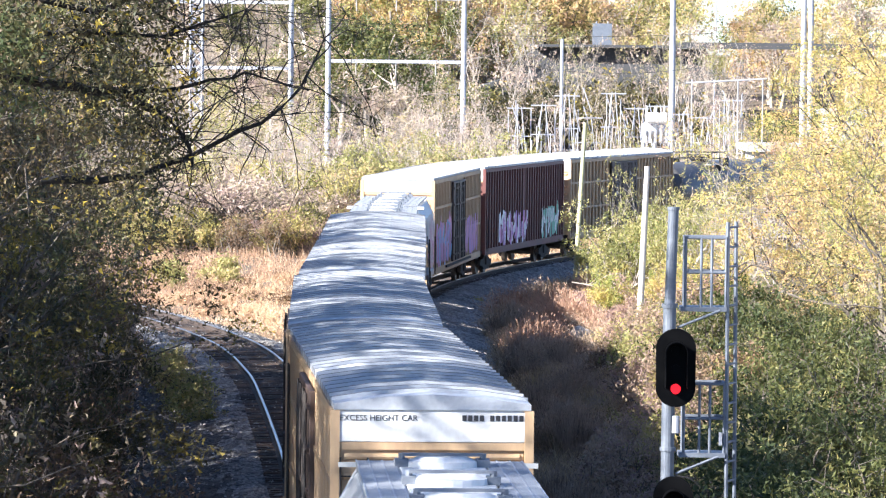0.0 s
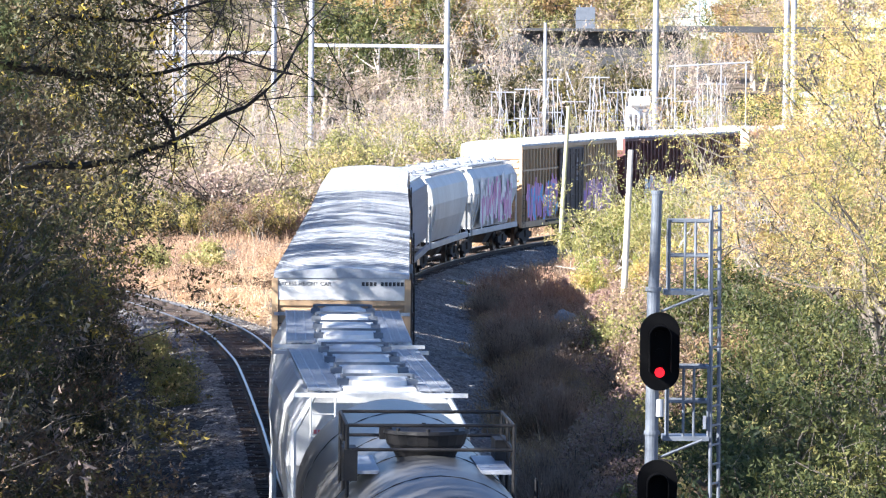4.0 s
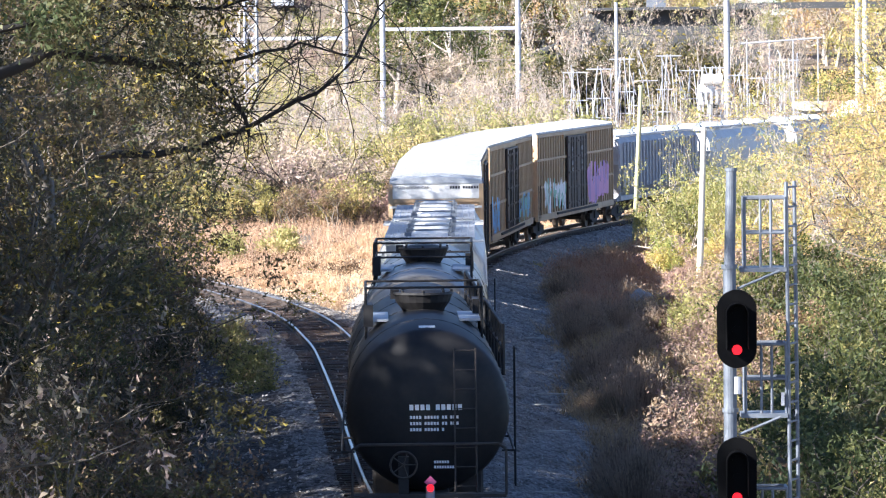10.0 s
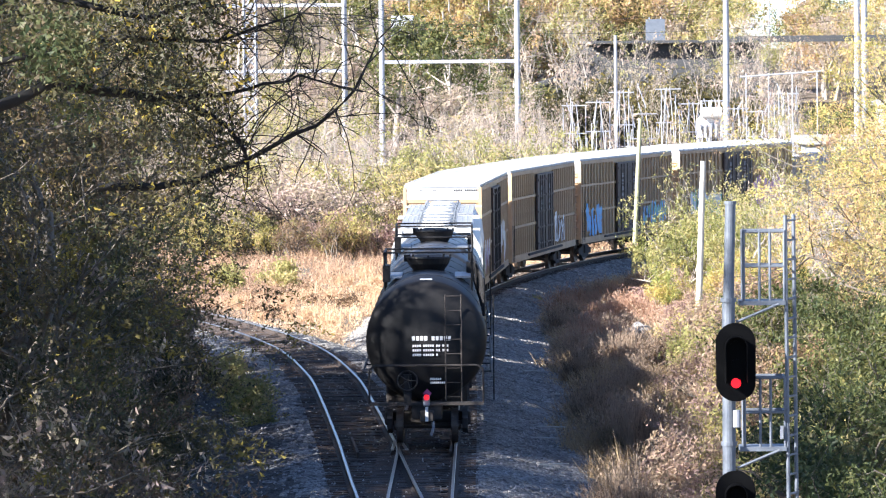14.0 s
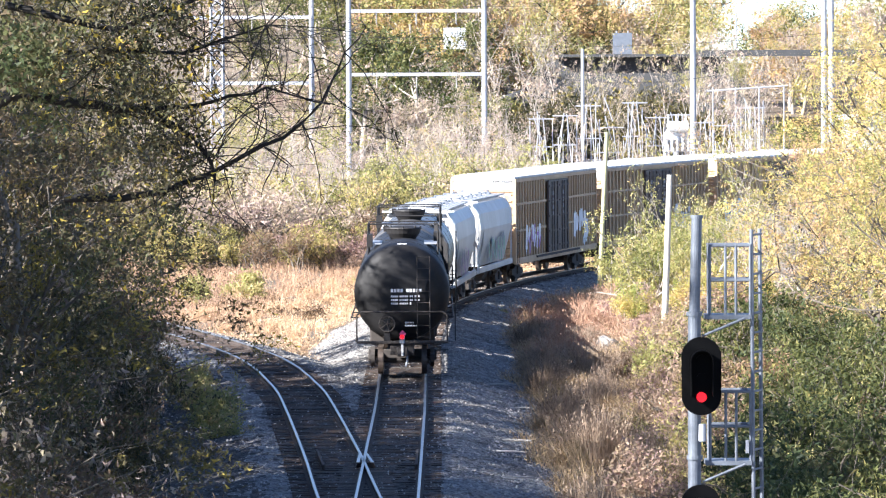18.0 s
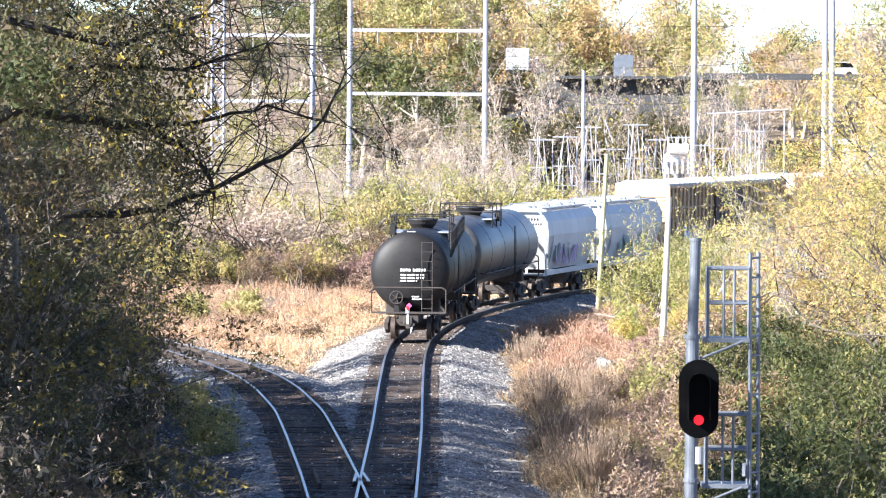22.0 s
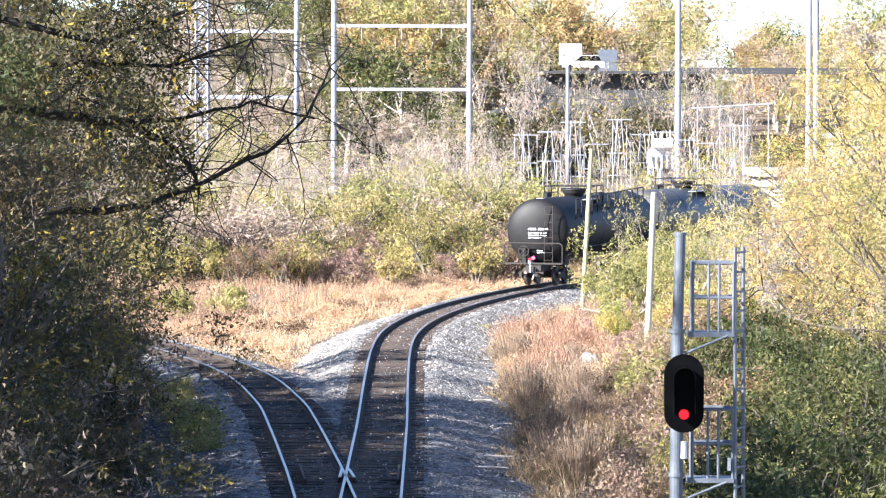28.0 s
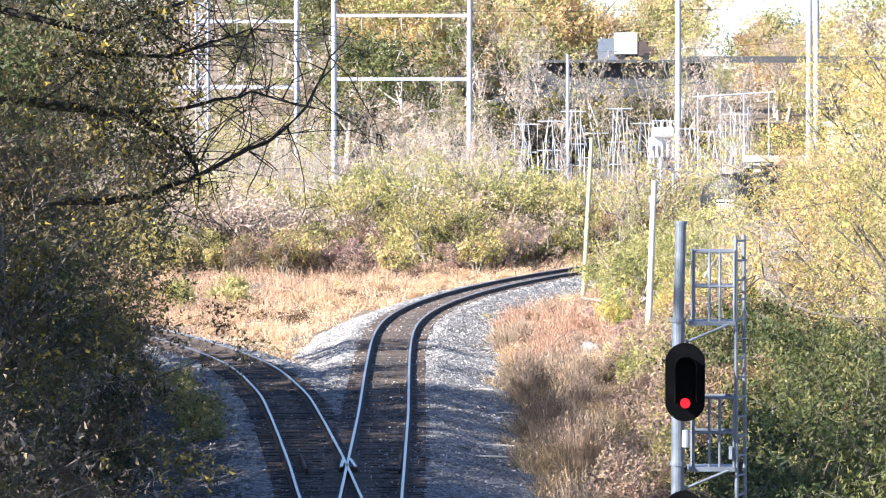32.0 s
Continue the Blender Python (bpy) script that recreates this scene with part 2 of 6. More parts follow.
M = dict(
    earth=material("earth", (0.17, 0.125, 0.085), (0.075, 0.06, 0.04), 0.95, scale=0.5, fine=9, bump=0.05),
    ballast=stone_material("ballast_stone", (0.08, 0.077, 0.075), (0.40, 0.385, 0.36)),
    grime=stone_material("grimy_ballast_stone", (0.030, 0.027, 0.025), (0.165, 0.15, 0.135)),
    stone=material("loose_stone", (0.24, 0.23, 0.215), (0.46, 0.43, 0.40), 0.9, scale=5, tint=0.3),
    tie=material("creosoted_tie", (0.088, 0.055, 0.038), (0.030, 0.021, 0.016), 0.85, scale=6, fine=30, bump=0.01, tint=0.45),
    rail=material("rail_steel", (0.52, 0.475, 0.43), (0.40, 0.36, 0.33), 0.33, 0.9, scale=4),
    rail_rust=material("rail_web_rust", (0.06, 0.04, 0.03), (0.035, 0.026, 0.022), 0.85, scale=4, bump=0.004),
    roof=material("galvanised_roof", (0.43, 0.45, 0.48), (0.29, 0.305, 0.33), 0.5, 0.25, scale=0.9, fine=14, bump=0.004, tint=0.12),
    seam=material("roof_seam_grime", (0.13, 0.13, 0.14), (0.085, 0.085, 0.09), 0.7, scale=2, tint=0.3),
    white=material("white_paint", (0.72, 0.72, 0.71), (0.56, 0.55, 0.53), 0.5, scale=0.7, fine=12, tint=0.03),
    yellow=material("boxcar_yellow", (0.50, 0.345, 0.195), (0.36, 0.235, 0.14), 0.6, scale=1.0, fine=12, streak=(1, 1, 0.3), tint=0.06),
    maroon=material("boxcar_maroon", (0.13, 0.035, 0.03), (0.085, 0.03, 0.026), 0.6, scale=1.0, fine=12, streak=(1, 1, 0.3)),
    door=material("door_dark_brown", (0.075, 0.045, 0.035), (0.04, 0.028, 0.025), 0.6, scale=1.3),
    hopper=material("hopper_grey", (0.54, 0.55, 0.55), (0.40, 0.40, 0.39), 0.5, scale=0.8, fine=10, streak=(1, 1, 0.35)),
    hopper_dark=material("hopper_ribbed_grey", (0.40, 0.40, 0.42), (0.28, 0.27, 0.28), 0.55, scale=0.8, fine=10, streak=(1, 1, 0.35)),
    grating=material("steel_grating", (0.26, 0.28, 0.31), (0.36, 0.37, 0.40), 0.5, 0.4, scale=6),
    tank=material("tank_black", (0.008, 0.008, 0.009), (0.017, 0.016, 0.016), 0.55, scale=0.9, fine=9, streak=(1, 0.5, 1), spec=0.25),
    # black raised towards grey for dust and the sunlit sheen on top
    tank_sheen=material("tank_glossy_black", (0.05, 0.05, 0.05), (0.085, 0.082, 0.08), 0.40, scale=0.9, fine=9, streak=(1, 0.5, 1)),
    black=material("black_steel", (0.012, 0.012, 0.013), (0.022, 0.02, 0.02), 0.6, scale=5, spec=0.3),
    under=material("underframe_grime", (0.055, 0.045, 0.04), (0.03, 0.026, 0.024), 0.85, scale=4, bump=0.004),
    wheel=material("wheel_steel", (0.14, 0.11, 0.09), (0.07, 0.055, 0.05), 0.5, 0.6, scale=6),
    mast=material("galvanised_mast", (0.165, 0.185, 0.215), (0.115, 0.13, 0.155), 0.55, 0.3, scale=2, fine=20),
    signal=material("signal_black", (0.0018, 0.002, 0.0024), (0.003, 0.003, 0.0034), 0.6, scale=5, spec=0.06),
    pole=material("weathered_pole", (0.55, 0.52, 0.46), (0.40, 0.37, 0.32), 0.8, scale=3, streak=(1, 1, 0.15), bump=0.006),
    pole_green=material("mossy_pole", (0.42, 0.40, 0.24), (0.30, 0.30, 0.18), 0.85, scale=3, streak=(1, 1, 0.15)),
    galv=material("substation_steel", (0.38, 0.39, 0.42), (0.28, 0.29, 0.32), 0.5, 0.2, scale=1),
    concrete=material("concrete", (0.36, 0.35, 0.33), (0.26, 0.25, 0.24), 0.9, scale=0.5),
    # shade of the highway slope, put into a dark base colour
    wall_shade_dark=material("embankment_dark", (0.06, 0.06, 0.063), (0.04, 0.042, 0.044), 0.95, scale=0.4),
    bark=material("bark_grey", (0.16, 0.135, 0.11), (0.09, 0.075, 0.06), 0.9, scale=4, fine=25, bump=0.01),
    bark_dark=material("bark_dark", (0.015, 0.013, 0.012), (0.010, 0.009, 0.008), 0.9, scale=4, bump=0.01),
    # pale twigs, lightened further to imitate haze over the far woods
    bark_pale=material("bark_pale", (0.40, 0.35, 0.30), (0.25, 0.215, 0.185), 0.9, scale=4),
    text=material("black_lettering", (0.02, 0.02, 0.025), (0.03, 0.03, 0.03), 0.6),
    text_white=material("white_lettering", (0.75, 0.75, 0.75), (0.6, 0.6, 0.6), 0.6),
    placard=material("placard_red", (0.55, 0.10, 0.25), (0.42, 0.07, 0.18), 0.6),
    faded_white=material("faded_white_lettering", (0.42, 0.42, 0.44), (0.16, 0.14, 0.13), 0.7, scale=4),
    red_text=material("red_lettering", (0.5, 0.12, 0.12), (0.4, 0.1, 0.1), 0.6),
    spray_pink=material("spray_pink", (0.62, 0.24, 0.42), (0.5, 0.2, 0.45), 0.5),
    spray_violet=material("spray_violet", (0.28, 0.12, 0.38), (0.4, 0.2, 0.5), 0.5),
    spray_blue=material("spray_blue", (0.06, 0.28, 0.62), (0.1, 0.4, 0.7), 0.5),
    spray_white=material("spray_white", (0.72, 0.72, 0.72), (0.6, 0.6, 0.62), 0.5),
    spray_slate=material("spray_slate", (0.10, 0.125, 0.16), (0.16, 0.20, 0.25), 0.5),
    spray_green=material("spray_green", (0.12, 0.42, 0.30), (0.1, 0.3, 0.2), 0.5),
    grass_wedge=leaf_material("grass_orange", [(0.22, 0.14, 0.06), (0.40, 0.25, 0.115), (0.58, 0.43, 0.20), (0.60, 0.46, 0.22), (0.40, 0.27, 0.125)], 0.3, patch=0.8),
    truck_paint=material("truck_grey_paint", (0.42, 0.44, 0.48), (0.34, 0.36, 0.40), 0.5, scale=1.0),
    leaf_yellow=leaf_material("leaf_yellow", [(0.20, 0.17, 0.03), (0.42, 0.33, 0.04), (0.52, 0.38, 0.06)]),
    leaf_olive=leaf_material("leaf_olive", [(0.075, 0.075, 0.024), (0.20, 0.19, 0.05), (0.40, 0.37, 0.09), (0.50, 0.40, 0.15), (0.45, 0.29, 0.15)]),
    leaf_mid=leaf_material("leaf_mid_green", [(0.024, 0.038, 0.010), (0.058, 0.078, 0.020), (0.14, 0.15, 0.038), (0.27, 0.24, 0.065)]),
    weed_pink=leaf_material("weed_pink", [(0.24, 0.15, 0.075), (0.41, 0.26, 0.135), (0.53, 0.37, 0.19)], 0.3, patch=1.5),
    leaf_brown=leaf_material("leaf_brown", [(0.05, 0.036, 0.018), (0.14, 0.095, 0.045), (0.28, 0.19, 0.09), (0.16, 0.15, 0.04)]),
    leaf_orange=leaf_material("leaf_orange", [(0.26, 0.27, 0.07), (0.44, 0.36, 0.10), (0.50, 0.34, 0.13), (0.44, 0.29, 0.17)]),
    red_lens=glow_material("red_lens", (1.0, 0.008, 0.018), 0.5),
    dark_lens=material("dark_lens", (0.004, 0.004, 0.005), (0.005, 0.005, 0.005), 0.6, spec=0.04),
    leaf_gold=leaf_material("leaf_gold", [(0.15, 0.20, 0.045), (0.30, 0.33, 0.07), (0.50, 0.43, 0.10), (0.55, 0.40, 0.13), (0.50, 0.32, 0.17)]),
    leaf_lime=leaf_material("leaf_lime", [(0.125, 0.15, 0.035), (0.26, 0.275, 0.07), (0.42, 0.38, 0.12), (0.42, 0.29, 0.13)]),
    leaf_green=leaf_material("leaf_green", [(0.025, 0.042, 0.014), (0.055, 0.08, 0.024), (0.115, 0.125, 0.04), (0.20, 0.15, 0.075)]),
    leaf_dark=leaf_material("leaf_dark", [(0.026, 0.032, 0.012), (0.055, 0.062, 0.022), (0.10, 0.088, 0.038), (0.17, 0.15, 0.036), (0.40, 0.32, 0.05)]),
    leaf_bank=leaf_material("leaf_bank", [(0.03, 0.032, 0.014), (0.075, 0.07, 0.028), (0.13, 0.105, 0.045), (0.17, 0.12, 0.055), (0.36, 0.29, 0.05)]),
    # tan leaves, brightened like the pale bark for the hazy distance
    leaf_tan=leaf_material("leaf_tan", [(0.22, 0.165, 0.11), (0.40, 0.315, 0.20), (0.36, 0.32, 0.15), (0.52, 0.41, 0.28)]),
    leaf_rust=leaf_material("leaf_rust", [(0.22, 0.135, 0.09), (0.36, 0.25, 0.17), (0.40, 0.30, 0.15), (0.28, 0.24, 0.12)]),
    grass_tan=leaf_material("grass_tan", [(0.16, 0.115, 0.045), (0.36, 0.265, 0.115), (0.58, 0.45, 0.20), (0.27, 0.19, 0.08)], 0.3, patch=1.1),
    grass_red=leaf_material("grass_red", [(0.17, 0.11, 0.05), (0.36, 0.235, 0.115), (0.50, 0.35, 0.175), (0.25, 0.17, 0.075)], 0.3, patch=1.3),
    grass_umber=leaf_material("grass_umber", [(0.13, 0.10, 0.052), (0.29, 0.225, 0.125), (0.44, 0.345, 0.19), (0.17, 0.145, 0.06)], 0.3, patch=1.3),
)


# ---- mesh helpers ----
def part(name, bm, mat, parent=None, label="", smooth=False):
    """Links a bmesh (freed here) as one mesh object under its thing."""
    me = bpy.data.meshes.new(name)
    bm.to_mesh(me)
    bm.free()
    me.materials.append(mat)
    if smooth:
        me.polygons.foreach_set("use_smooth", [True] * len(me.polygons))
    ob = new(name, me)
    ob.parent = parent
    return tagged(ob, label)


def again(ob, parent, m):
    """Another part on the same mesh."""
    o = new(ob.name.split(".")[0], ob.data)
    o.parent = parent
    o.matrix_basis = m
    return tagged(o, ob.get("label", ""))


def box(bm, x0, x1, y0, y1, z0, z1, m=None, bevel=0.0):
    r = bmesh.ops.create_cube(bm, size=1)
    vs = r["verts"]
    t = Matrix.Translation(((x0 + x1) / 2, (y0 + y1) / 2, (z0 + z1) / 2)) @ Matrix.Diagonal((x1 - x0, y1 - y0, z1 - z0, 1))
    bmesh.ops.transform(bm, matrix=(m @ t) if m else t, verts=vs)
    if bevel:
        es = list({e for v in vs for e in v.link_edges})
        bmesh.ops.bevel(bm, geom=es, offset=bevel, segments=1, affect="EDGES")
    return bm


def rod(bm, a, b, r, r2=None, seg=8):
    a, b = Vector(a), Vector(b)
    d = b - a
    m = Matrix.Translation((a + b) / 2) @ d.to_track_quat("Z", "Y").to_matrix().to_4x4()
    bmesh.ops.create_cone(bm, cap_ends=True, segments=seg, radius1=r, radius2=r if r2 is None else r2, depth=d.length, matrix=m)
    return bm


def pipe(bm, pts, r, seg=6):
    for a, b in zip(pts, pts[1:]):
        rod(bm, a, b, r, seg=seg)
    return bm


def extrude(bm, profile, y0, y1):
    """A closed (x, z) outline drawn out along y."""
    a = [bm.verts.new((x, y0, z)) for x, z in profile]
    b = [bm.verts.new((x, y1, z)) for x, z in profile]
    k = len(a)
    for i in range(k):
        bm.faces.new((a[i], a[(i + 1) % k], b[(i + 1) % k], b[i]))
    bm.faces.new(a[::-1]), bm.faces.new(b)
    bmesh.ops.recalc_face_normals(bm, faces=bm.faces)
    return bm


def B():
    return bmesh.new()


def thing(name, label, category, group="", kind=""):
    return tagged(new(name), label, category, group, kind)


def mesh_object(name, verts, faces, mat, parent=None, smooth=False):
    me = bpy.data.meshes.new(name)
    me.from_pydata(verts, [], faces)
    me.materials.append(mat)
    if smooth:
        me.polygons.foreach_set("use_smooth", [True] * len(me.polygons))
    ob = new(name, me)
    ob.parent = parent
    return ob


# ---- the line of the tracks ----
def smooth_line(points, step=0.5, passes=40):
    p = np.array(points, float)
    d = np.r_[0, np.cumsum(np.hypot(*np.diff(p, axis=0).T))]
    s = np.arange(0, d[-1], step)
    q = np.c_[np.interp(s, d, p[:, 0]), np.interp(s, d, p[:, 1])]
    for _ in range(passes):
        q[1:-1] = 0.25 * q[:-2] + 0.5 * q[1:-1] + 0.25 * q[2:]
    d = np.r_[0, np.cumsum(np.hypot(*np.diff(q, axis=0).T))]
    return d, q


def arc_from(x, y, heading, radius, turn, step=4.0, ease=0.0):
    """Points of a curve that begins at x, y; heading and turn in degrees to the right of +y; it tightens over its first metres."""
    out, h = [], heading
    n = int(abs(math.radians(turn)) * radius / step)
    for i in range(n):
        h += turn / n * (min(1.0, (i + 0.5) * step / ease) if ease else 1.0)
        x += step * math.sin(math.radians(h))
        y += step * math.cos(math.radians(h))
        out.append((x, y))
    return out


main_pts = [(3.2, -40), (2.6, 0), (1.42, 40), (0.42, 67), (0.02, 76), (-0.72, 87), (-1.30, 97), (-1.60, 106), (-1.75, 114), (-1.77, 131), (-1.80, 150), (-1.92, 170), (-1.97, 184), (-1.96, 191.5)]
main_pts += arc_from(-1.96, 191.5, 0.44, 212.7, 52, 2.0, 13.5)
last, before = main_pts[-1], main_pts[-2]
main_pts += [(last[0] + (last[0] - before[0]) * 80 * i, last[1] + (last[1] - before[1]) * 80 * i) for i in (1, 2, 3)]
MAIN_S, MAIN = smooth_line(main_pts)
MAIN_S = MAIN_S - np.interp(0.0, MAIN[:, 1], MAIN_S)
branch_pts = [(-1.55, 104), (-2.15, 111), (-2.75, 120.8), (-3.33, 131.4), (-4.2, 145.5), (-5.01, 157.9), (-6.15, 169.5), (-7.02, 176), (-8.0, 181.2)]
branch_pts += arc_from(-8.0, 181.2, -11, 230, -40)
BRANCH_S, BRANCH = smooth_line(branch_pts)


def on_line(s, ss, line):
    return np.array([np.interp(s, ss, line[:, 0]), np.interp(s, ss, line[:, 1])])


def track_x(y):
    return float(np.interp(y, MAIN[:, 1], MAIN[:, 0]))


def ground_z(x, y):
    """Height of the land round the railway."""
    cx = np.interp(y, MAIN[:, 1], MAIN[:, 0])
    d = x - np.where(y > 205, np.minimum(cx, 3.0), cx)
    z = -0.85 + np.clip((d - 6.0) * 0.22, 0, 2.6) * np.clip((260 - y) / 30, 0.15, 1)
    z = z + np.clip((-d - 9.0) * 0.10, 0, 2.0) * np.clip((200 - y) / 30, 0, 1)
    left = np.clip((14 - x) / 16, 0, 1)
    z = z + np.clip((y - 430) * 0.10, 0, 13) * (0.55 + 0.45 * left) + np.clip((y - 600) * 0.05, 0, 8) * left
    z = z + 0.12 * np.sin(x * 0.9 + y * 0.13) * np.sin(y * 0.31 + 1.0)
    return z


def build_ground():
    xs = np.r_[-2500, -1200, -600, -300, -150, -90, np.arange(-60, 70, 1.2), 90, 150, 300, 600, 1200, 2500]
    ys = np.r_[-400, -150, -50, 0, np.arange(30, 330, 2.0), np.arange(330, 700, 12.0), 760, 900, 1300, 2200, 4500]
    gx, gy = np.meshgrid(xs, ys)
    v = np.c_[gx.ravel(), gy.ravel(), ground_z(gx.ravel(), gy.ravel())]
    n = len(xs)
    f = [(j * n + i, j * n + i + 1, (j + 1) * n + i + 1, (j + 1) * n + i) for j in range(len(ys) - 1) for i in range(n - 1)]
    tagged(mesh_object("ground", v.tolist(), f, M["earth"], smooth=True), "brown leaf-strewn earth beside the railway", "ground", kind="structure")


def bed_height(x, y):
    """Top of the ballast: a flat bed under each track with sloping shoulders."""
    cx = np.interp(y, MAIN[:, 1], MAIN[:, 0])
    hx = np.gradient(MAIN[:, 0], MAIN[:, 1])
    slope = np.interp(y, MAIN[:, 1], hx)
    d = np.abs(x - cx) / np.sqrt(1 + slope ** 2)
    side = np.where(x > cx, 3.0, 2.2)
    za = -0.19 - np.clip((d - 1.75) / side, 0, 1.5) * 0.72
    by = np.interp(y, BRANCH[:, 1], BRANCH[:, 0])
    db = np.abs(x - by)
    zb = -0.20 - np.clip((db - 1.75) / np.where(x < by, 6.5, 2.6), 0, 1.5) * 0.70
    zb = np.where(y > BRANCH[-1, 1], -2, zb)
    return np.maximum(za, zb)


def build_ballast():
    rng = np.random.default_rng(3)
    xs, ys = np.arange(-30, 20, 0.2), np.arange(60, 266, 0.33)
    gx, gy = np.meshgrid(xs, ys)
    z = bed_height(gx, gy) + 0.085 * (rng.random(gx.shape) - 0.5) + 0.05 * np.sin(gy * 0.7 + 1.3 * np.sin(gx)) * np.clip(-0.3 - bed_height(gx, gy), 0, 0.3)
    keep = z > ground_z(gx, gy) - 0.12
    idx = np.arange(gx.size).reshape(gx.shape)
    cell = keep[:-1, :-1] | keep[1:, :-1] | keep[:-1, 1:] | keep[1:, 1:]
    f = np.stack([idx[:-1, :-1], idx[:-1, 1:], idx[1:, 1:], idx[1:, :-1]], -1)[cell]
    used = np.unique(f)
    back = np.full(gx.size, -1)
    back[used] = np.arange(len(used))
    v = np.c_[gx.ravel(), gy.ravel(), z.ravel()][used]
    bed = mesh_object("ballast", v.tolist(), back[f].tolist(), M["ballast"])
    # brake dust and oil have blackened the stone between and beside the rails
    bed.data.materials.append(M["grime"])
    mx, my = gx.ravel()[f].mean(1), gy.ravel()[f].mean(1)
    slope = np.interp(my, MAIN[:, 1], np.gradient(MAIN[:, 0], MAIN[:, 1]))
    dm = np.abs(mx - np.interp(my, MAIN[:, 1], MAIN[:, 0])) / np.sqrt(1 + slope ** 2)
    db = np.abs(mx - np.interp(my, BRANCH[:, 1], BRANCH[:, 0]))
    near = np.minimum(dm, np.where(my < BRANCH[-1, 1], db, 9)) + rng.normal(0, 0.13, len(mx))
    # left of the branch the dark stone covers both dirt and tree shade
    dirt_shade = (np.interp(my, BRANCH[:, 1], BRANCH[:, 0]) - mx > 2.2 + rng.normal(0, 0.35, len(mx))) & (my < 175)
    bed.data.polygons.foreach_set("material_index", ((near < 1.25) | dirt_shade).astype(np.int32))
    tagged(bed, "grey crushed-stone ballast bed under the tracks", "ballast", kind="structure")
    # loose stones lying on it
    n = 10000
    y = 75 + 175 * rng.random(n) ** 1.2
    x = np.interp(y, MAIN[:, 1], MAIN[:, 0]) + rng.uniform(-9, 5.5, n)
    zz = bed_height(x, y)
    ok = zz > -0.95
    pts = np.c_[x, y, zz][ok]
    shape = np.array([(1, 0, 0), (-1, 0, 0), (0, 1, 0), (0, -1, 0), (0, 0, 1), (0, 0, -1)], float)
    tri = [(0, 2, 4), (2, 1, 4), (1, 3, 4), (3, 0, 4), (2, 0, 5), (1, 2, 5), (3, 1, 5), (0, 3, 5)]
    vs = (pts[:, None, :] + shape[None] * rng.uniform(0.02, 0.06, (len(pts), 6, 1)))
    fs = (np.array(tri)[None] + 6 * np.arange(len(pts))[:, None, None]).reshape(-1, 3)
    tagged(mesh_object("ballast_stones", vs.reshape(-1, 3).tolist(), fs.tolist(), M["stone"]), "loose grey stones lying on the ballast", "stones", kind="stuff")


def offset_line(ss, line, s0, s1, off, step):
    s = np.arange(s0, s1, step)
    x, y = np.interp(s, ss, line[:, 0]), np.interp(s, ss, line[:, 1])
    tx, ty = np.gradient(x), np.gradient(y)
    k = np.hypot(tx, ty)
    return np.c_[x + off * ty / k, y - off * tx / k]


HEAD = [(-0.036, -0.035), (-0.036, -0.008), (-0.028, 0.0), (0.028, 0.0), (0.036, -0.008), (0.036, -0.035)]
# foot drawn too wide: its dark band covers tie plates and rail shadow
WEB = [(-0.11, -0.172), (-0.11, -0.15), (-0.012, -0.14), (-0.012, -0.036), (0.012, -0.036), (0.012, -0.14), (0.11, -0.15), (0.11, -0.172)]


def sweep(name, pts, profile, mat, parent, label=""):
    t = np.gradient(pts, axis=0)
    t /= np.hypot(*t.T)[:, None]
    nx, ny = t[:, 1], -t[:, 0]
    k = len(profile)
    v, f = [], []
    for i, (x, y) in enumerate(pts):
        v += [(x + nx[i] * a, y + ny[i] * a, z) for a, z in profile]
        if i:
            f += [((i - 1) * k + j, (i - 1) * k + (j + 1) % k, i * k + (j + 1) % k, i * k + j) for j in range(k)]
    f += [tuple(range(k))[::-1], tuple(range(len(v) - k, len(v)))]
    return tagged(mesh_object(name, v, f, mat, parent), label)


def build_track(name, label, ss, line, s0, s1):
    track = thing(name, label, "railway track", kind="structure")
    for off in (-0.7525, 0.7525):
        pts = offset_line(ss, line, s0, s1, off, 1.0)
        web = sweep("rail", pts, WEB, M["rail_rust"], track, "rusty-brown rail web, foot widened for plates and shadow")
        sweep("rail_head", pts, HEAD, M["rail"], web, "worn bright steel running surface")
    return track


def build_ties(track, ss, line, s0, s1, near0, near1, long=0.0):
    """Timber ties: single ones along the stretch near0 to near1, the rest joined."""
    rng = random.Random(5)
    first, rest = None, B()
    s, count = s0, 0
    while s < s1:
        p, q = on_line(s - 0.3, ss, line), on_line(s + 0.3, ss, line)
        turn = -math.degrees(math.atan2(*(q - p)))
        c = (p + q) / 2
        m = pose(c[0], c[1], -0.245 + rng.uniform(-0.012, 0.006), rng.uniform(-0.4, 0.4), 0, turn + rng.uniform(-0.8, 0.8))
        if near0 <= s < near1:
            if first is None:
                first = part("tie", box(B(), -1.3 - long, 1.3 + long, -0.115, 0.115, -0.09, 0.08, bevel=0.012), M["tie"], track)
                first.matrix_basis = m
            else:
                again(first, track, m)
        else:
            box(rest, -1.3 - long, 1.3 + long, -0.115, 0.115, -0.09, 0.08, m)
        s += 0.53
    tagged(part("far_ties", rest, M["tie"], track), "", kind="stuff")


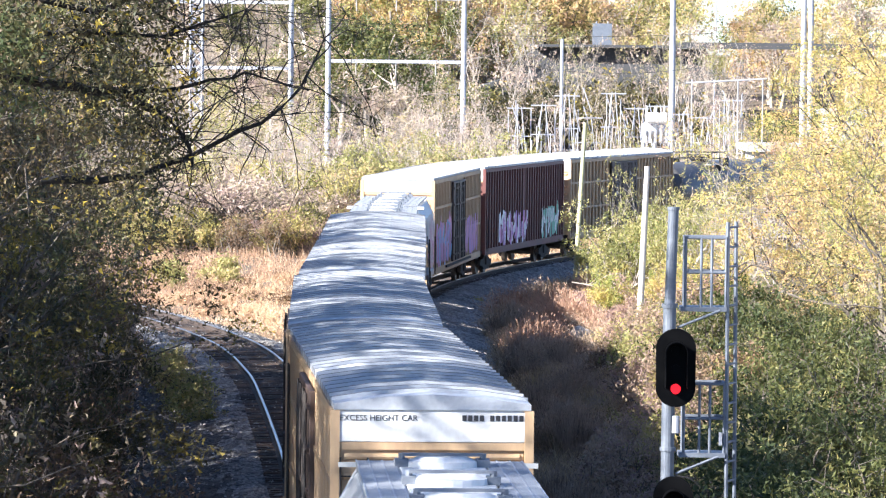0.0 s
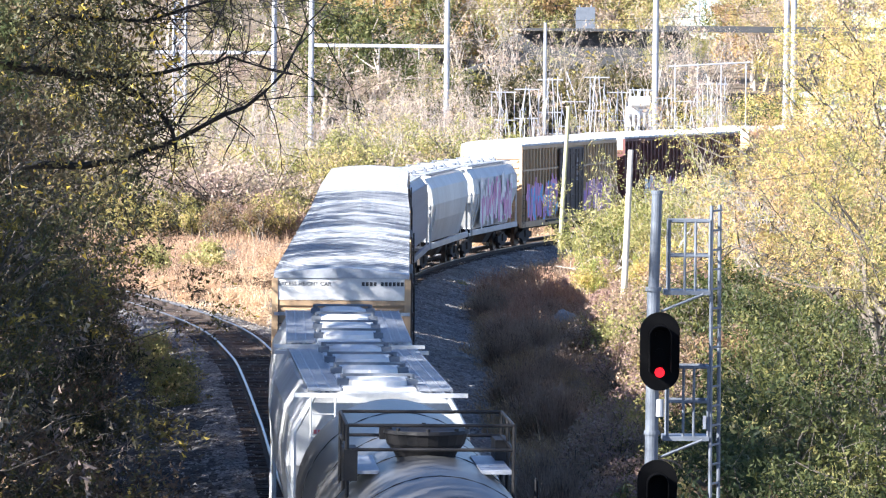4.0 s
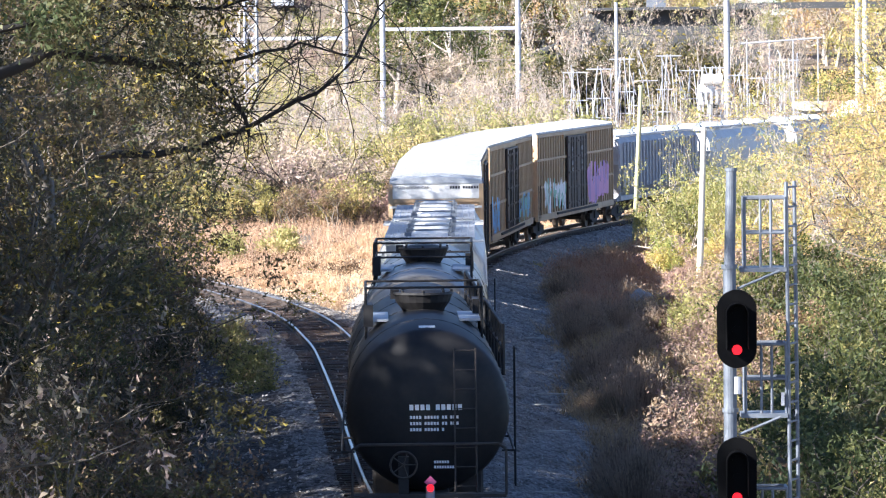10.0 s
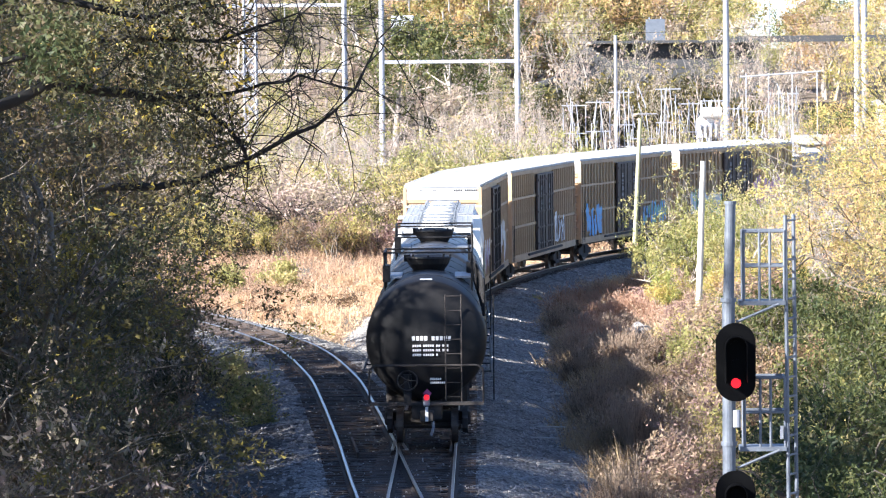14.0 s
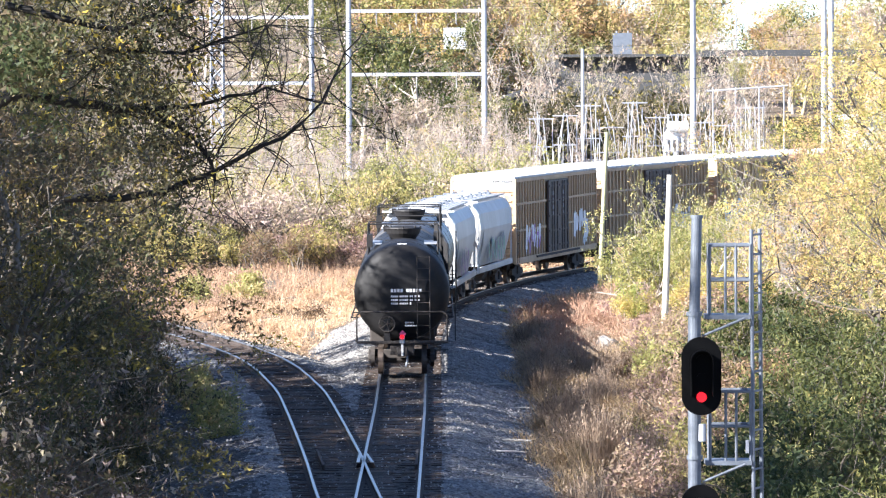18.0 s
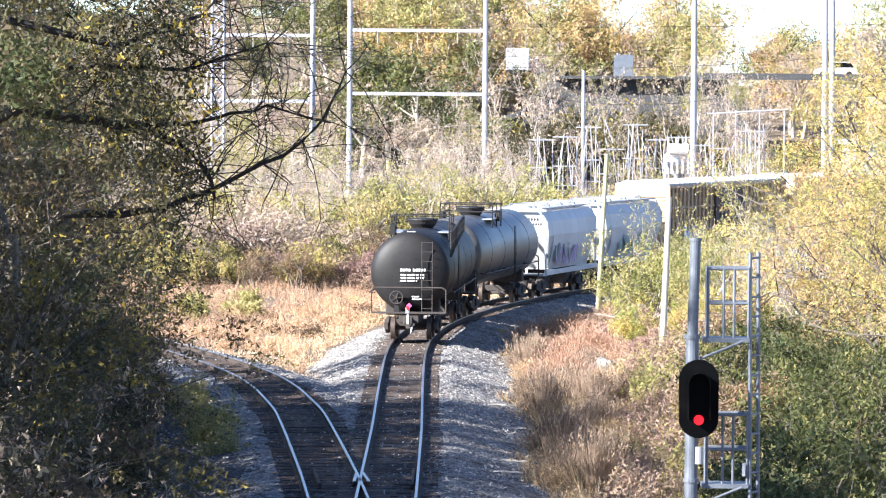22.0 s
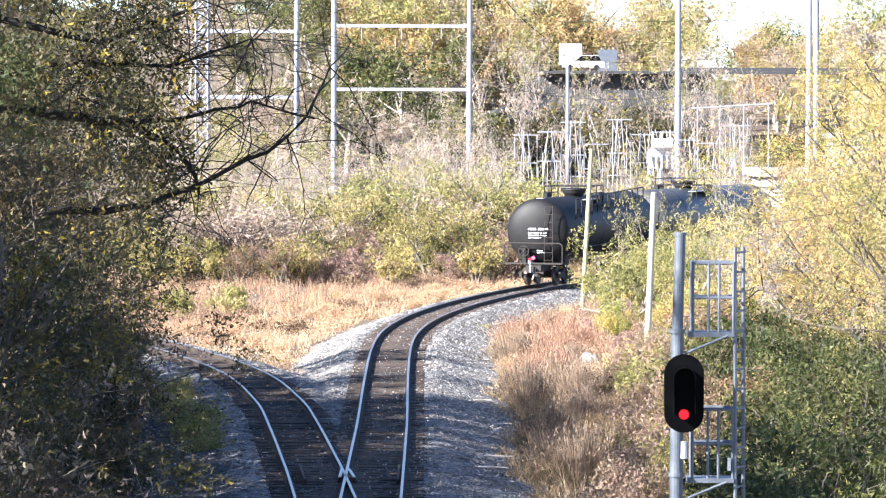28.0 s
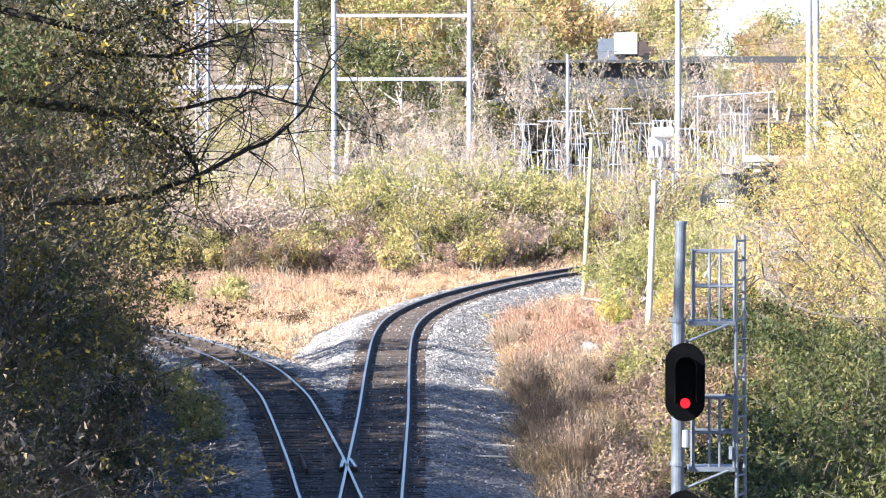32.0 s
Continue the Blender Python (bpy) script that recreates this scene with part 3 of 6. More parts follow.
# ---- rolling stock ----
def text_mesh(words, size, mat, parent, m, name="lettering"):
    cu = bpy.data.curves.new(name, "FONT")
    cu.body, cu.size, cu.align_x, cu.extrude = words, size, "LEFT", 0.003
    tmp = new(name, cu)
    me = bpy.data.meshes.new_from_object(tmp)
    bpy.data.objects.remove(tmp)
    me.materials.append(mat)
    ob = new(name, me)
    ob.parent = parent
    ob.matrix_basis = m
    return ob


def bars(count, size, mat, parent, m, name="marking", gaps=()):
    """Plain upright blocks in place of a car's mark and number."""
    x, first = 0.0, None
    for i in range(count):
        if i in gaps:
            x += size * 0.55
        at = m @ pose(x, 0, 0)
        if first is None:
            first = part(name, box(B(), 0, size * 0.52, 0, size * 0.72, 0, 0.004), mat, parent)
            first.matrix_basis = at
        else:
            again(first, parent, at)
        x += size * 0.72


def truck(parent, y, label="rusty black freight truck"):
    """A two-axle bogie with side frames, springs and four wheels."""
    bm = B()
    box(bm, -1.15, 1.15, -0.22, 0.22, 0.42, 0.78, bevel=0.03)
    body = part("truck", bm, M["under"], parent, label)
    body.matrix_basis = pose(0, y, 0)
    fr = B()
    prof = [(-1.25, 0.40), (-1.25, 0.66), (-0.75, 0.70), (-0.4, 0.86), (0.4, 0.86), (0.75, 0.70), (1.25, 0.66), (1.25, 0.40), (0.8, 0.38), (0.45, 0.22), (-0.45, 0.22), (-0.8, 0.38)]
    extrude(fr, prof, -0.07, 0.07)
    side = part("side_frame", fr, M["under"], body)
    side.matrix_basis = pose(1.0, 0, 0, 0, 0, 90)
    again(side, body, pose(-1.0, 0, 0, 0, 0, 90))
    w = B()
    rod(w, (-0.07, 0, 0), (0.07, 0, 0), 0.457, seg=24)
    rod(w, (-0.11, 0, 0), (-0.065, 0, 0), 0.485, seg=24)
    rod(w, (-0.12, 0, 0), (0.14, 0, 0), 0.13, seg=12)
    wheel = part("wheel", w, M["wheel"], body)
    wheel.matrix_basis = pose(0.75, 0.86, 0.457)
    for sx, sy in ((1, -1), (-1, 1), (-1, -1)):
        again(wheel, body, pose(0.75 * sx, 0.86 * sy, 0.457, 0, 0, 0 if sx > 0 else 180))
    for k in (-0.86, 0.86):
        part("axle", rod(B(), (-0.75, k, 0.457), (0.75, k, 0.457), 0.08), M["under"], body)
    return body


def coupler(parent, y, way):
    bm = B()
    box(bm, -0.11, 0.11, min(y, y + way * 0.75), max(y, y + way * 0.75), 0.74, 0.96, bevel=0.02)
    box(bm, -0.17, 0.2, min(y + way * 0.62, y + way * 0.9), max(y + way * 0.62, y + way * 0.9), 0.70, 1.0, bevel=0.03)
    return part("coupler", bm, M["under"], parent)


def ladder(parent, x, y, z0, z1, across, mat, width=0.42):
    """A ladder flat against a side (across='y') or an end (across='x')."""
    bm = B()
    dx, dy = (width / 2, 0) if across == "x" else (0, width / 2)
    for s in (-1, 1):
        rod(bm, (x + s * dx, y + s * dy, z0), (x + s * dx, y + s * dy, z1), 0.018)
    z = z0 + 0.15
    while z < z1:
        rod(bm, (x - dx, y - dy, z), (x + dx, y + dy, z), 0.012, seg=6)
        z += 0.38
    return part("ladder", bm, mat, parent)


def graffiti(parent, side, y0, y1, z0, z1, mats, seed):
    """Overlapping sprayed letter forms on a car's side, a few millimetres proud."""
    rng = random.Random(seed)
    x = side
    for k, mat in enumerate(mats):
        n = max(3, int((y1 - y0) / 0.55))
        for i in range(n):
            bm = B()
            cy, cz = y0 + (i + 0.5) * (y1 - y0) / n + rng.uniform(-0.1, 0.1), (z0 + z1) / 2 + rng.uniform(-0.12, 0.12)
            h, w = (z1 - z0) * rng.uniform(0.38, 0.58), (y1 - y0) / n * rng.uniform(0.4, 0.6)
            thick = (0.16 if k == 0 else 0.07) * (z1 - z0)
            px = x + math.copysign(0.004 * (k + 1) + 0.0006 * i, side)
            last = None
            for j in range(4 if k == 0 else 3):
                a = Vector((0, cy + rng.uniform(-w, w), cz + rng.choice((-1, 0, 1)) * h)) if last is None else last
                b = Vector((0, cy + rng.uniform(-w, w), cz + rng.choice((-1, -0.2, 0.3, 1)) * h))
                last = b
                d = b - a
                if d.length < 0.08:
                    continue
                nrm = Vector((0, -d.z, d.y)).normalized() * thick * rng.uniform(0.7, 1.3)
                px += math.copysign(0.0004, side)
                q = [a - nrm, b - nrm * 0.8, b + nrm * 0.8, a + nrm]
                bm.faces.new([bm.verts.new((px, v.y, v.z)) for v in q])
            part("graffiti_letter", bm, mat, parent, "sprayed graffiti letter")


def boxcar(paint, mats, label, body_len=19.7, tags=(), lettered=False, doors=True):
    car = thing("boxcar", label, "boxcar", "freight train")
    hl, hw, z0, ze, zp = body_len / 2, 1.43, 1.15, 4.97, 5.18
    body = part("body", box(B(), -hw, hw, -hl, hl, z0, ze, bevel=0.02), paint, car)
    # roof: cambered, ribbed panels
    n = 24
    step = (body_len + 0.16) / n
    bm = B()
    prof = [(-1.52, ze - 0.03), (-1.52, ze + 0.06), (-0.84, zp - 0.05), (0, zp), (0.84, zp - 0.05), (1.52, ze + 0.06), (1.52, ze - 0.03)]
    extrude(bm, prof, 0.0, step - 0.09)
    extrude(bm, [(x * 1.003, z + 0.05) if z > ze else (x * 1.003, z) for x, z in prof], step - 0.09, step)
    panel = part("roof_panel", bm, M["roof"], car, "pale galvanised ribbed roof sheet")
    panel.matrix_basis = pose(0, -hl - 0.08, 0)
    sb = B()
    extrude(sb, [(x * 1.005, z + 0.056) if z > ze else (x * 1.005, z) for x, z in prof], -0.026, 0.026)
    seam = part("roof_seam", sb, M["seam"], car, "grimy roof joint")
    seam.matrix_basis = pose(0, -hl - 0.08 + step - 0.045, 0)
    for i in range(1, n):
        again(panel, car, pose(0, -hl - 0.08 + i * step, 0))
        again(seam, car, pose(0, -hl - 0.08 + i * step + step - 0.045, 0))
    # ends: white cap above corrugated sheet
    for s in (-1, 1):
        y = s * hl
        rib = part("end_rib", rod(B(), (-1.35, 0, 0), (1.35, 0, 0), 0.05, seg=8), paint, car)
        rib.matrix_basis = pose(0, y, 1.42)
        for j in range(1, 10):
            again(rib, car, pose(0, y, 1.42 + j * 0.31))
        cap = part("end_cap", box(B(), -1.52, 1.52, y - 0.05 if s < 0 else y - 0.01, y + 0.01 if s < 0 else y + 0.05, 4.44, 5.0, bevel=0.01), M["white"], car, "white-painted top of the car's end")
        part("end_band", box(B(), -1.517, 1.517, y - 0.045, y + 0.045, 4.32, 4.435), M["yellow"], car)
        ladder(car, s * 1.2, y + s * 0.07, 1.1, 4.2, "x", M["under"])
        ladder(car, -s * 1.565, s * (hl - 0.4), 1.0, 4.4 if s > 0 else 2.6, "y", M["under"])
        coupler(car, y, s)
        truck(car, s * (hl - 2.6))
        for k in (-1, 1):
            part("corner_post", box(B(), k * 1.495 - 0.07, k * 1.495 + 0.07, y - 0.07, y + 0.07, 1.0, ze - 0.04), paint, car)
    # side posts, doors, sills
    pb = box(B(), -0.04, 0.04, -0.07, 0.07, 1.22, 4.84, bevel=0.015)
    post = None
    dw = 2.45 if doors else 0.0
    gap = 0.62
    for side in (-1, 1):
        y = -hl + 0.55
        while y < hl - 0.3:
            if abs(y) > dw + 0.08:
                if post is None:
                    post = part("side_post", pb, paint, car)
                    post.matrix_basis = pose(side * 1.500, y, 0)
                else:
                    again(post, car, pose(side * 1.500, y, 0))
            y += gap
        sill = part("side_sill", box(B(), side * 1.500 - 0.06, side * 1.500 + 0.06, -hl, hl, 0.95, 1.24, bevel=0.01), paint, car)
        part("side_plate", box(B(), side * 1.500 - 0.05, side * 1.500 + 0.05, -hl, hl, 4.78, 4.93), paint, car)
        for z in (2.5, 3.75):
            for a, b in ((-hl + 0.1, -dw - 0.1), (dw + 0.1, hl - 0.1)):
                if doors:
                    part("side_band", box(B(), side * 1.490 - 0.05, side * 1.490 + 0.055, a, b, z - 0.05, z + 0.05), paint, car)
        if doors:
            for k in (-1, 1):
                d = B()
                a, b = (0.02, dw) if k > 0 else (-dw, -0.02)
                box(d, side * 1.560 - 0.05, side * 1.560 + 0.05, a, b, 1.25, 4.70, bevel=0.015)
                for j in range(5):
                    box(d, side * 1.620 - 0.03, side * 1.620 + 0.03, a + 0.08, b - 0.08, 1.5 + j * 0.72, 1.58 + j * 0.72)
                door = part("door", d, M["door"], car, "dark brown plug door")
                g = B()
                for f in (0.25, 0.5, 0.8):
                    yy = a + (b - a) * f
                    rod(g, (side * 1.650, yy, 1.3), (side * 1.650, yy, 4.62), 0.025, seg=6)
                part("lock_rod", g, M["under"], door)
                for z, n in ((3.95, 2), (3.62, 3), (3.29, 2), (2.96, 3)):
                    m = pose(side * 1.612, (a + b) / 2 - side * 0.14 * n, z, 90, 0, 90 * side)
                    bars(n, 0.30, M["faded_white"], door, m)
            part("door_track", box(B(), side * 1.590 - 0.04, side * 1.590 + 0.04, -5.2, 5.2, 1.10, 1.20), M["under"], car)
    part("centre_sill", box(B(), -0.35, 0.35, -hl, hl, 0.7, 1.16), M["under"], car)
    for side, y0, y1, za, zb, mm, sd in tags:
        graffiti(car, side * 1.543, y0, y1, za, zb, [M[k] for k in mm], sd)
    if lettered:
        text_mesh("EXCESS HEIGHT CAR", 0.128, M["text"], car, pose(-1.43, -hl - 0.055, 4.77, 90))
        bars(10, 0.125, M["text"], car, pose(0.46, -hl - 0.056, 4.77, 90), gaps=(4,))
    return car


def hopper(paint, label, body_len=11.4, ribbed=False, tags=(), hatches=2, lettered=False):
    """Covered hopper: curved or ribbed side sheets, sloped ends, round hatch covers between two grated running boards."""
    car = thing("covered_hopper", label, "hopper car", "freight train")
    hl, hw = body_len / 2, 1.58
    bm = B()
    if ribbed:
        prof = [(-1.45, 1.7), (-1.45, 3.95), (-1.2, 4.24), (1.2, 4.24), (1.45, 3.95), (1.45, 1.7), (0.9, 1.1), (-0.9, 1.1)]
    else:
        prof = [(-1.30, 1.35), (-1.55, 2.3), (-1.60, 3.0), (-1.51, 3.70), (-1.24, 4.13), (-0.6, 4.30), (0.6, 4.30), (1.24, 4.13), (1.51, 3.70), (1.60, 3.0), (1.55, 2.3), (1.30, 1.35)]
    extrude(bm, prof, -hl + 1.3, hl - 1.3)
    part("body", bm, paint, car)
    upper = [(x, z) for x, z in prof if z >= 2.9]
    low = max(x for x, z in upper if z < 3.97)
    if ribbed:
        upper = [(-1.45, 2.9)] + upper + [(1.45, 2.9)]
        low = 1.45
    zl = min(z for x, z in upper)
    for s in (-1, 1):
        # upper end of the body with its flat sheet, and the slope sheet below it
        y, y2 = s * (hl - 1.3), s * (hl - 0.25)
        part("end_hood", extrude(B(), upper, min(y, y2), max(y, y2)), paint, car)
        e = B()
        vs = [e.verts.new(q) for q in ((-low, y2, zl), (low, y2, zl), (low * 0.8, y, 1.4), (-low * 0.8, y, 1.4), (-low, y, zl), (low, y, zl))]
        for q in ((0, 1, 2, 3), (0, 3, 4), (1, 5, 2)):
            e.faces.new([vs[k] for k in q])
        bmesh.ops.recalc_face_normals(e, faces=e.faces)
        part("slope_sheet", e, paint, car)
        y2 = s * (hl - 0.05)
        f = B()
        for k in (-1, 1):
            pipe(f, [(k * 1.5, y2, 1.2), (k * 1.5, y2, 3.6), (k * 1.15, y2, 4.24)], 0.05)
            box(f, k * 0.55 - 0.05, k * 0.55 + 0.05, y2 - 0.05, y2 + 0.05, 1.1, 3.1)
        box(f, -1.5, 1.5, y2 - 0.05, y2 + 0.05, 4.20, 4.27)
        part("end_frame", f, paint, car)
        ladder(car, s * 1.0, y2 + s * 0.08, 1.1, 4.2, "x", paint)
        part("end_platform", box(B(), -1.5, 1.5, s * (hl + 0.1) - 0.35, s * (hl + 0.1) + 0.35, 1.08, 1.2), paint, car)
        truck(car, s * (hl - 1.25))
        coupler(car, s * (hl + 0.1), s)
        rb = B()
        for k in range(int((body_len - 0.6) / 0.16)):
            box(rb, s * 0.96 - 0.29, s * 0.96 + 0.29, -hl + 0.3 + k * 0.16, -hl + 0.37 + k * 0.16, 4.29, 4.33)
        for k in (-0.28, -0.1, 0.1, 0.28):
            box(rb, s * 0.96 + k - 0.012, s * 0.96 + k + 0.012, -hl + 0.3, hl - 0.3, 4.27, 4.335)
        for i in range(int(body_len / 1.6)):
            box(rb, s * 0.96 - 0.03, s * 0.96 + 0.03, -hl + 0.8 + i * 1.6, -hl + 0.86 + i * 1.6, 4.1, 4.29)
        part("running_board", rb, M["grating"], car, "galvanised grating walkway")
        part("side_sill", box(B(), s * 1.5 - 0.07, s * 1.5 + 0.07, -hl, hl, 1.1, 1.34, bevel=0.01), paint, car)
        yy = s * body_len * 0.2
        part("discharge_bay", extrude(B(), [(-0.6, 0.45), (-1.2, 1.5), (1.2, 1.5), (0.6, 0.45)], yy - 0.7, yy + 0.7), M["under"], car)
        if ribbed:
            rib = None
            y = -hl + 1.0
            while y < hl - 0.9:
                if rib is None:
                    rib = part("side_rib", box(B(), -0.05, 0.05, -0.09, 0.09, 1.7, 4.0, bevel=0.02), paint, car)
                    rib.matrix_basis = pose(s * 1.49, y, 0)
                else:
                    again(rib, car, pose(s * 1.49, y, 0))
                y += 0.62
    # hatches on the roof's centre
    lid = B()
    rod(lid, (0, 0, 4.30), (0, 0, 4.42), 0.54, 0.53, seg=24)
    rod(lid, (0, 0, 4.42), (0, 0, 4.48), 0.49, 0.36, seg=24)
    bar = B()
    box(bar, -0.60, 0.60, -0.05, 0.05, 4.48, 4.525)
    for k in (-0.6, 0.6):
        rod(bar, (k, 0, 4.32), (k, 0, 4.52), 0.05)
        box(bar, k - 0.1, k + 0.1, -0.16, 0.16, 4.32, 4.44)
    n = hatches * 2
    hat = None
    for i in range(n):
        y = -hl + 1.35 + i * (body_len - 2.7) / (n - 1)
        if hat is None:
            hat = part("hatch_cover", lid, M["white"], car, "round pale loading hatch")
            hat.matrix_basis = pose(0, y, 0)
            strap = part("hatch_bar", bar, M["mast"], hat, "grey hold-down bar")
        else:
            h2 = again(hat, car, pose(0, y, 0))
            again(strap, h2, Matrix())
    part("roof_sheet", box(B(), -0.64, 0.64, -hl + 0.3, hl - 0.3, 4.26, 4.33, bevel=0.02), M["white"], car)
    if lettered:
        bars(4, 0.2, M["text"], car, pose(0.55, -hl + 0.245, 3.72, 90))
        bars(6, 0.17, M["text"], car, pose(0.55, -hl + 0.245, 3.50, 90))
        bars(6, 0.10, M["red_text"], car, pose(-1.15, -hl + 0.245, 3.55, 90))
    for side, y0, y1, za, zb, mm, sd in tags:
        graffiti(car, side * 1.615, y0, y1, za, zb, [M[k] for k in mm], sd)
    return car


def lathe_tank(hl, r, zc, seg=40):
    """A lying cylinder with 2:1 elliptical heads."""
    bm = B()
    rings = []
    ends = [(hl - 0.5 * (1 - math.sin(a)), r * math.cos(a)) for a in [radians(d) for d in (0, 15, 30, 45, 58, 70, 80, 86)]]
    ys = [(-y, q) for y, q in ends[::-1]] + [(-hl * 0.4, r), (0, r), (hl * 0.4, r)] + ends
    for y, q in ys:
        rings.append([bm.verts.new((q * math.cos(i / seg * math.tau), y, zc + q * math.sin(i / seg * math.tau))) for i in range(seg)])
    for a, b in zip(rings, rings[1:]):
        for i in range(seg):
            bm.faces.new((a[i], a[(i + 1) % seg], b[(i + 1) % seg], b[i]))
    bm.faces.new(rings[0]), bm.faces.new(rings[-1][::-1])
    bmesh.ops.recalc_face_normals(bm, faces=bm.faces)
    return bm


def tank_car(label, hl=8.7, long_walk=False, last=False):
    car = thing("tank_car", label, "tank car", "freight train")
    r, zc = 1.60, 2.76
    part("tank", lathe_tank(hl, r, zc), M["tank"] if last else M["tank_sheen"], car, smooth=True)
    for y in (-hl * 0.62, -hl * 0.2, hl * 0.2, hl * 0.62):
        b = B()
        rings = [[b.verts.new((q * math.cos(i / 32 * math.tau), y + dy, zc + q * math.sin(i / 32 * math.tau))) for i in range(32)] for q, dy in ((1.598, -0.03), (1.612, -0.015), (1.612, 0.015), (1.598, 0.03))]
        for ra, rb in zip(rings, rings[1:]):
            for i in range(32):
                b.faces.new((ra[i], ra[(i + 1) % 32], rb[(i + 1) % 32], rb[i]))
        part("weld_band", b, M["tank"], car)
    dy = -1.9
    d = B()
    for z0, z1, r0, r1 in ((1.48, 1.60, 0.40, 0.46), (1.60, 1.74, 0.46, 0.57), (1.74, 1.90, 0.57, 0.62)):
        rod(d, (0, dy, zc + z0), (0, dy, zc + z1), r0, r1, seg=24)
    dome = part("dome", d, M["black"], car, "black valve housing on top of the tank")
    l = B()
    rod(l, (0, dy, zc + 1.90), (0, dy, zc + 1.95), 0.65, 0.63, seg=24)
    rod(l, (0, dy, zc + 1.95), (0, dy, zc + 2.0), 0.5, 0.3, seg=20)
    for i in range(8):
        a = i / 8 * math.tau
        rod(l, (0.6 * math.cos(a), dy + 0.6 * math.sin(a), zc + 1.94), (0.6 * math.cos(a), dy + 0.6 * math.sin(a), zc + 1.99), 0.035, seg=6)
    box(l, -0.68, -0.5, dy - 0.1, dy + 0.1, zc + 1.8, zc + 2.0)
    part("lid", l, M["black"], dome)
    # platforms and rails round the dome
    for s in (-1, 1):
        g = B()
        box(g, s * 0.95 - 0.22, s * 0.95 + 0.22, dy - 1.3, dy + 1.3, zc + 1.40, zc + 1.45)
        part("platform", g, M["grating"], car, "steel grating platform beside the dome")
        k = B()
        for y in (dy - 1.3, dy, dy + 1.3):
            rod(k, (s * 1.2, y, zc + 0.95), (s * 1.2, y, zc + 2.1), 0.03)
        for z in (1.75, 2.1):
            rod(k, (s * 1.2, dy - 1.3, zc + z), (s * 1.2, dy + 1.3, zc + z), 0.025)
        part("handrail", k, M["black"], car)
        for z in (1.75, 2.1) if not last else (2.1,):
            part("end_rail", rod(B(), (-1.2, dy + s * 1.3, zc + z), (1.2, dy + s * 1.3, zc + z), 0.025), M["black"], car)
        pl = B()
        box(pl, s * 1.15 - 0.1, s * 1.15 + 0.1, dy + 0.9 * s - 0.45, dy + 0.9 * s + 0.45, zc + 1.3, zc + 1.75)
        part("shield_plate", pl, M["black"], car)
    if long_walk:
        # the walkway leans in towards the far end of the tank, with a gate gap midway
        def walk_at(f, dx, dz):
            return Vector((1.53 - 0.43 * f + dx, -7.0 + 15.0 * f, 4.30 + 0.30 * f + dz))
        g = B()
        for i in range(30):
            f0, f1 = i / 30, (i + 0.8) / 30
            v = [g.verts.new(walk_at(f, dx, -0.98 + dz)) for dz in (0, 0.04) for f, dx in ((f0, -0.38), (f0, 0), (f1, 0), (f1, -0.38))]
            for q in ((3, 2, 1, 0), (4, 5, 6, 7), (0, 1, 5, 4), (1, 2, 6, 5), (2, 3, 7, 6), (3, 0, 4, 7)):
                g.faces.new([v[k] for k in q])
        part("walkway", g, M["black"], car, "side walkway of dark steel slats")
        for lo, hi in ((0.0, 0.46), (0.48, 1.0)):
            n = 6
            for i in range(n + 1):
                f = lo + (hi - lo) * i / n
                part("rail_post", rod(B(), walk_at(f, 0, -1.0), walk_at(f, 0, 0), 0.04), M["black"], car)
            for dz in (0.0, -0.45):
                part("walkway_rail", rod(B(), walk_at(lo, 0, dz), walk_at(hi, 0, dz), 0.034), M["black"], car)
    for s in (-1, 1):
        y = s * (hl + 0.05)
        part("stub_sill", box(B(), -0.4, 0.4, y - 1.6 if s > 0 else y - 0.25, y + 0.25 if s > 0 else y + 1.6, 0.72, 1.15, bevel=0.02), M["under"], car)
        part("saddle", box(B(), -1.1, 1.1, s * (hl - 2.1) - 0.3, s * (hl - 2.1) + 0.3, 0.95, 1.6, bevel=0.05), M["under"], car)
        part("end_step", box(B(), -1.5, 1.5, y + s * 0.12 - 0.2, y + s * 0.12 + 0.2, 1.10, 1.17), M["under"], car)
        rail = B()
        pipe(rail, [(-1.5, y + s * 0.3, 1.15), (-1.5, y + s * 0.3, 2.05), (-1.35, y + s * 0.3, 2.15), (1.35, y + s * 0.3, 2.15), (1.5, y + s * 0.3, 2.05), (1.5, y + s * 0.3, 1.15)], 0.03)
        part("end_handrail", rail, M["under"], car, "curved grab rail across the end")
        truck(car, s * (hl - 2.1))
        coupler(car, y, s)
        sd = B()
        rod(sd, (s * 1.70, -hl + 1, 1.9), (s * 1.70, hl - 1, 1.9), 0.025)
        for i in range(6):
            yy = -hl + 1 + i * (2 * hl - 2) / 5
            rod(sd, (s * 1.45, yy, 1.9), (s * 1.70, yy, 1.9), 0.02)
        part("grab_rail", sd, M["black"], car)
    ladder(car, 0.72, -hl - 0.12, 1.15, 4.0, "x", M["under"], 0.42)
    ladder(car, 1.78, -6.0 if long_walk else 0.0, 1.0, 3.8, "y", M["black"], 0.4)
    if last:
        y = -hl - 0.012
        bars(9, 0.15, M["text_white"], car, pose(-0.37, y, 2.79, 90), gaps=(4,))
        for i, (n, w) in enumerate(((14, 0.082), (14, 0.082), (10, 0.082))):
            bars(n, w, M["text_white"], car, pose(-0.36, y - 0.002 * i, 2.62 - 0.12 * i, 90), gaps=(4, 9, 11))
        bars(6, 0.07, M["text_white"], car, pose(0.1, y - 0.02, 1.75, 90))
        bars(8, 0.07, M["text_white"], car, pose(0.1, y - 0.02, 1.65, 90))
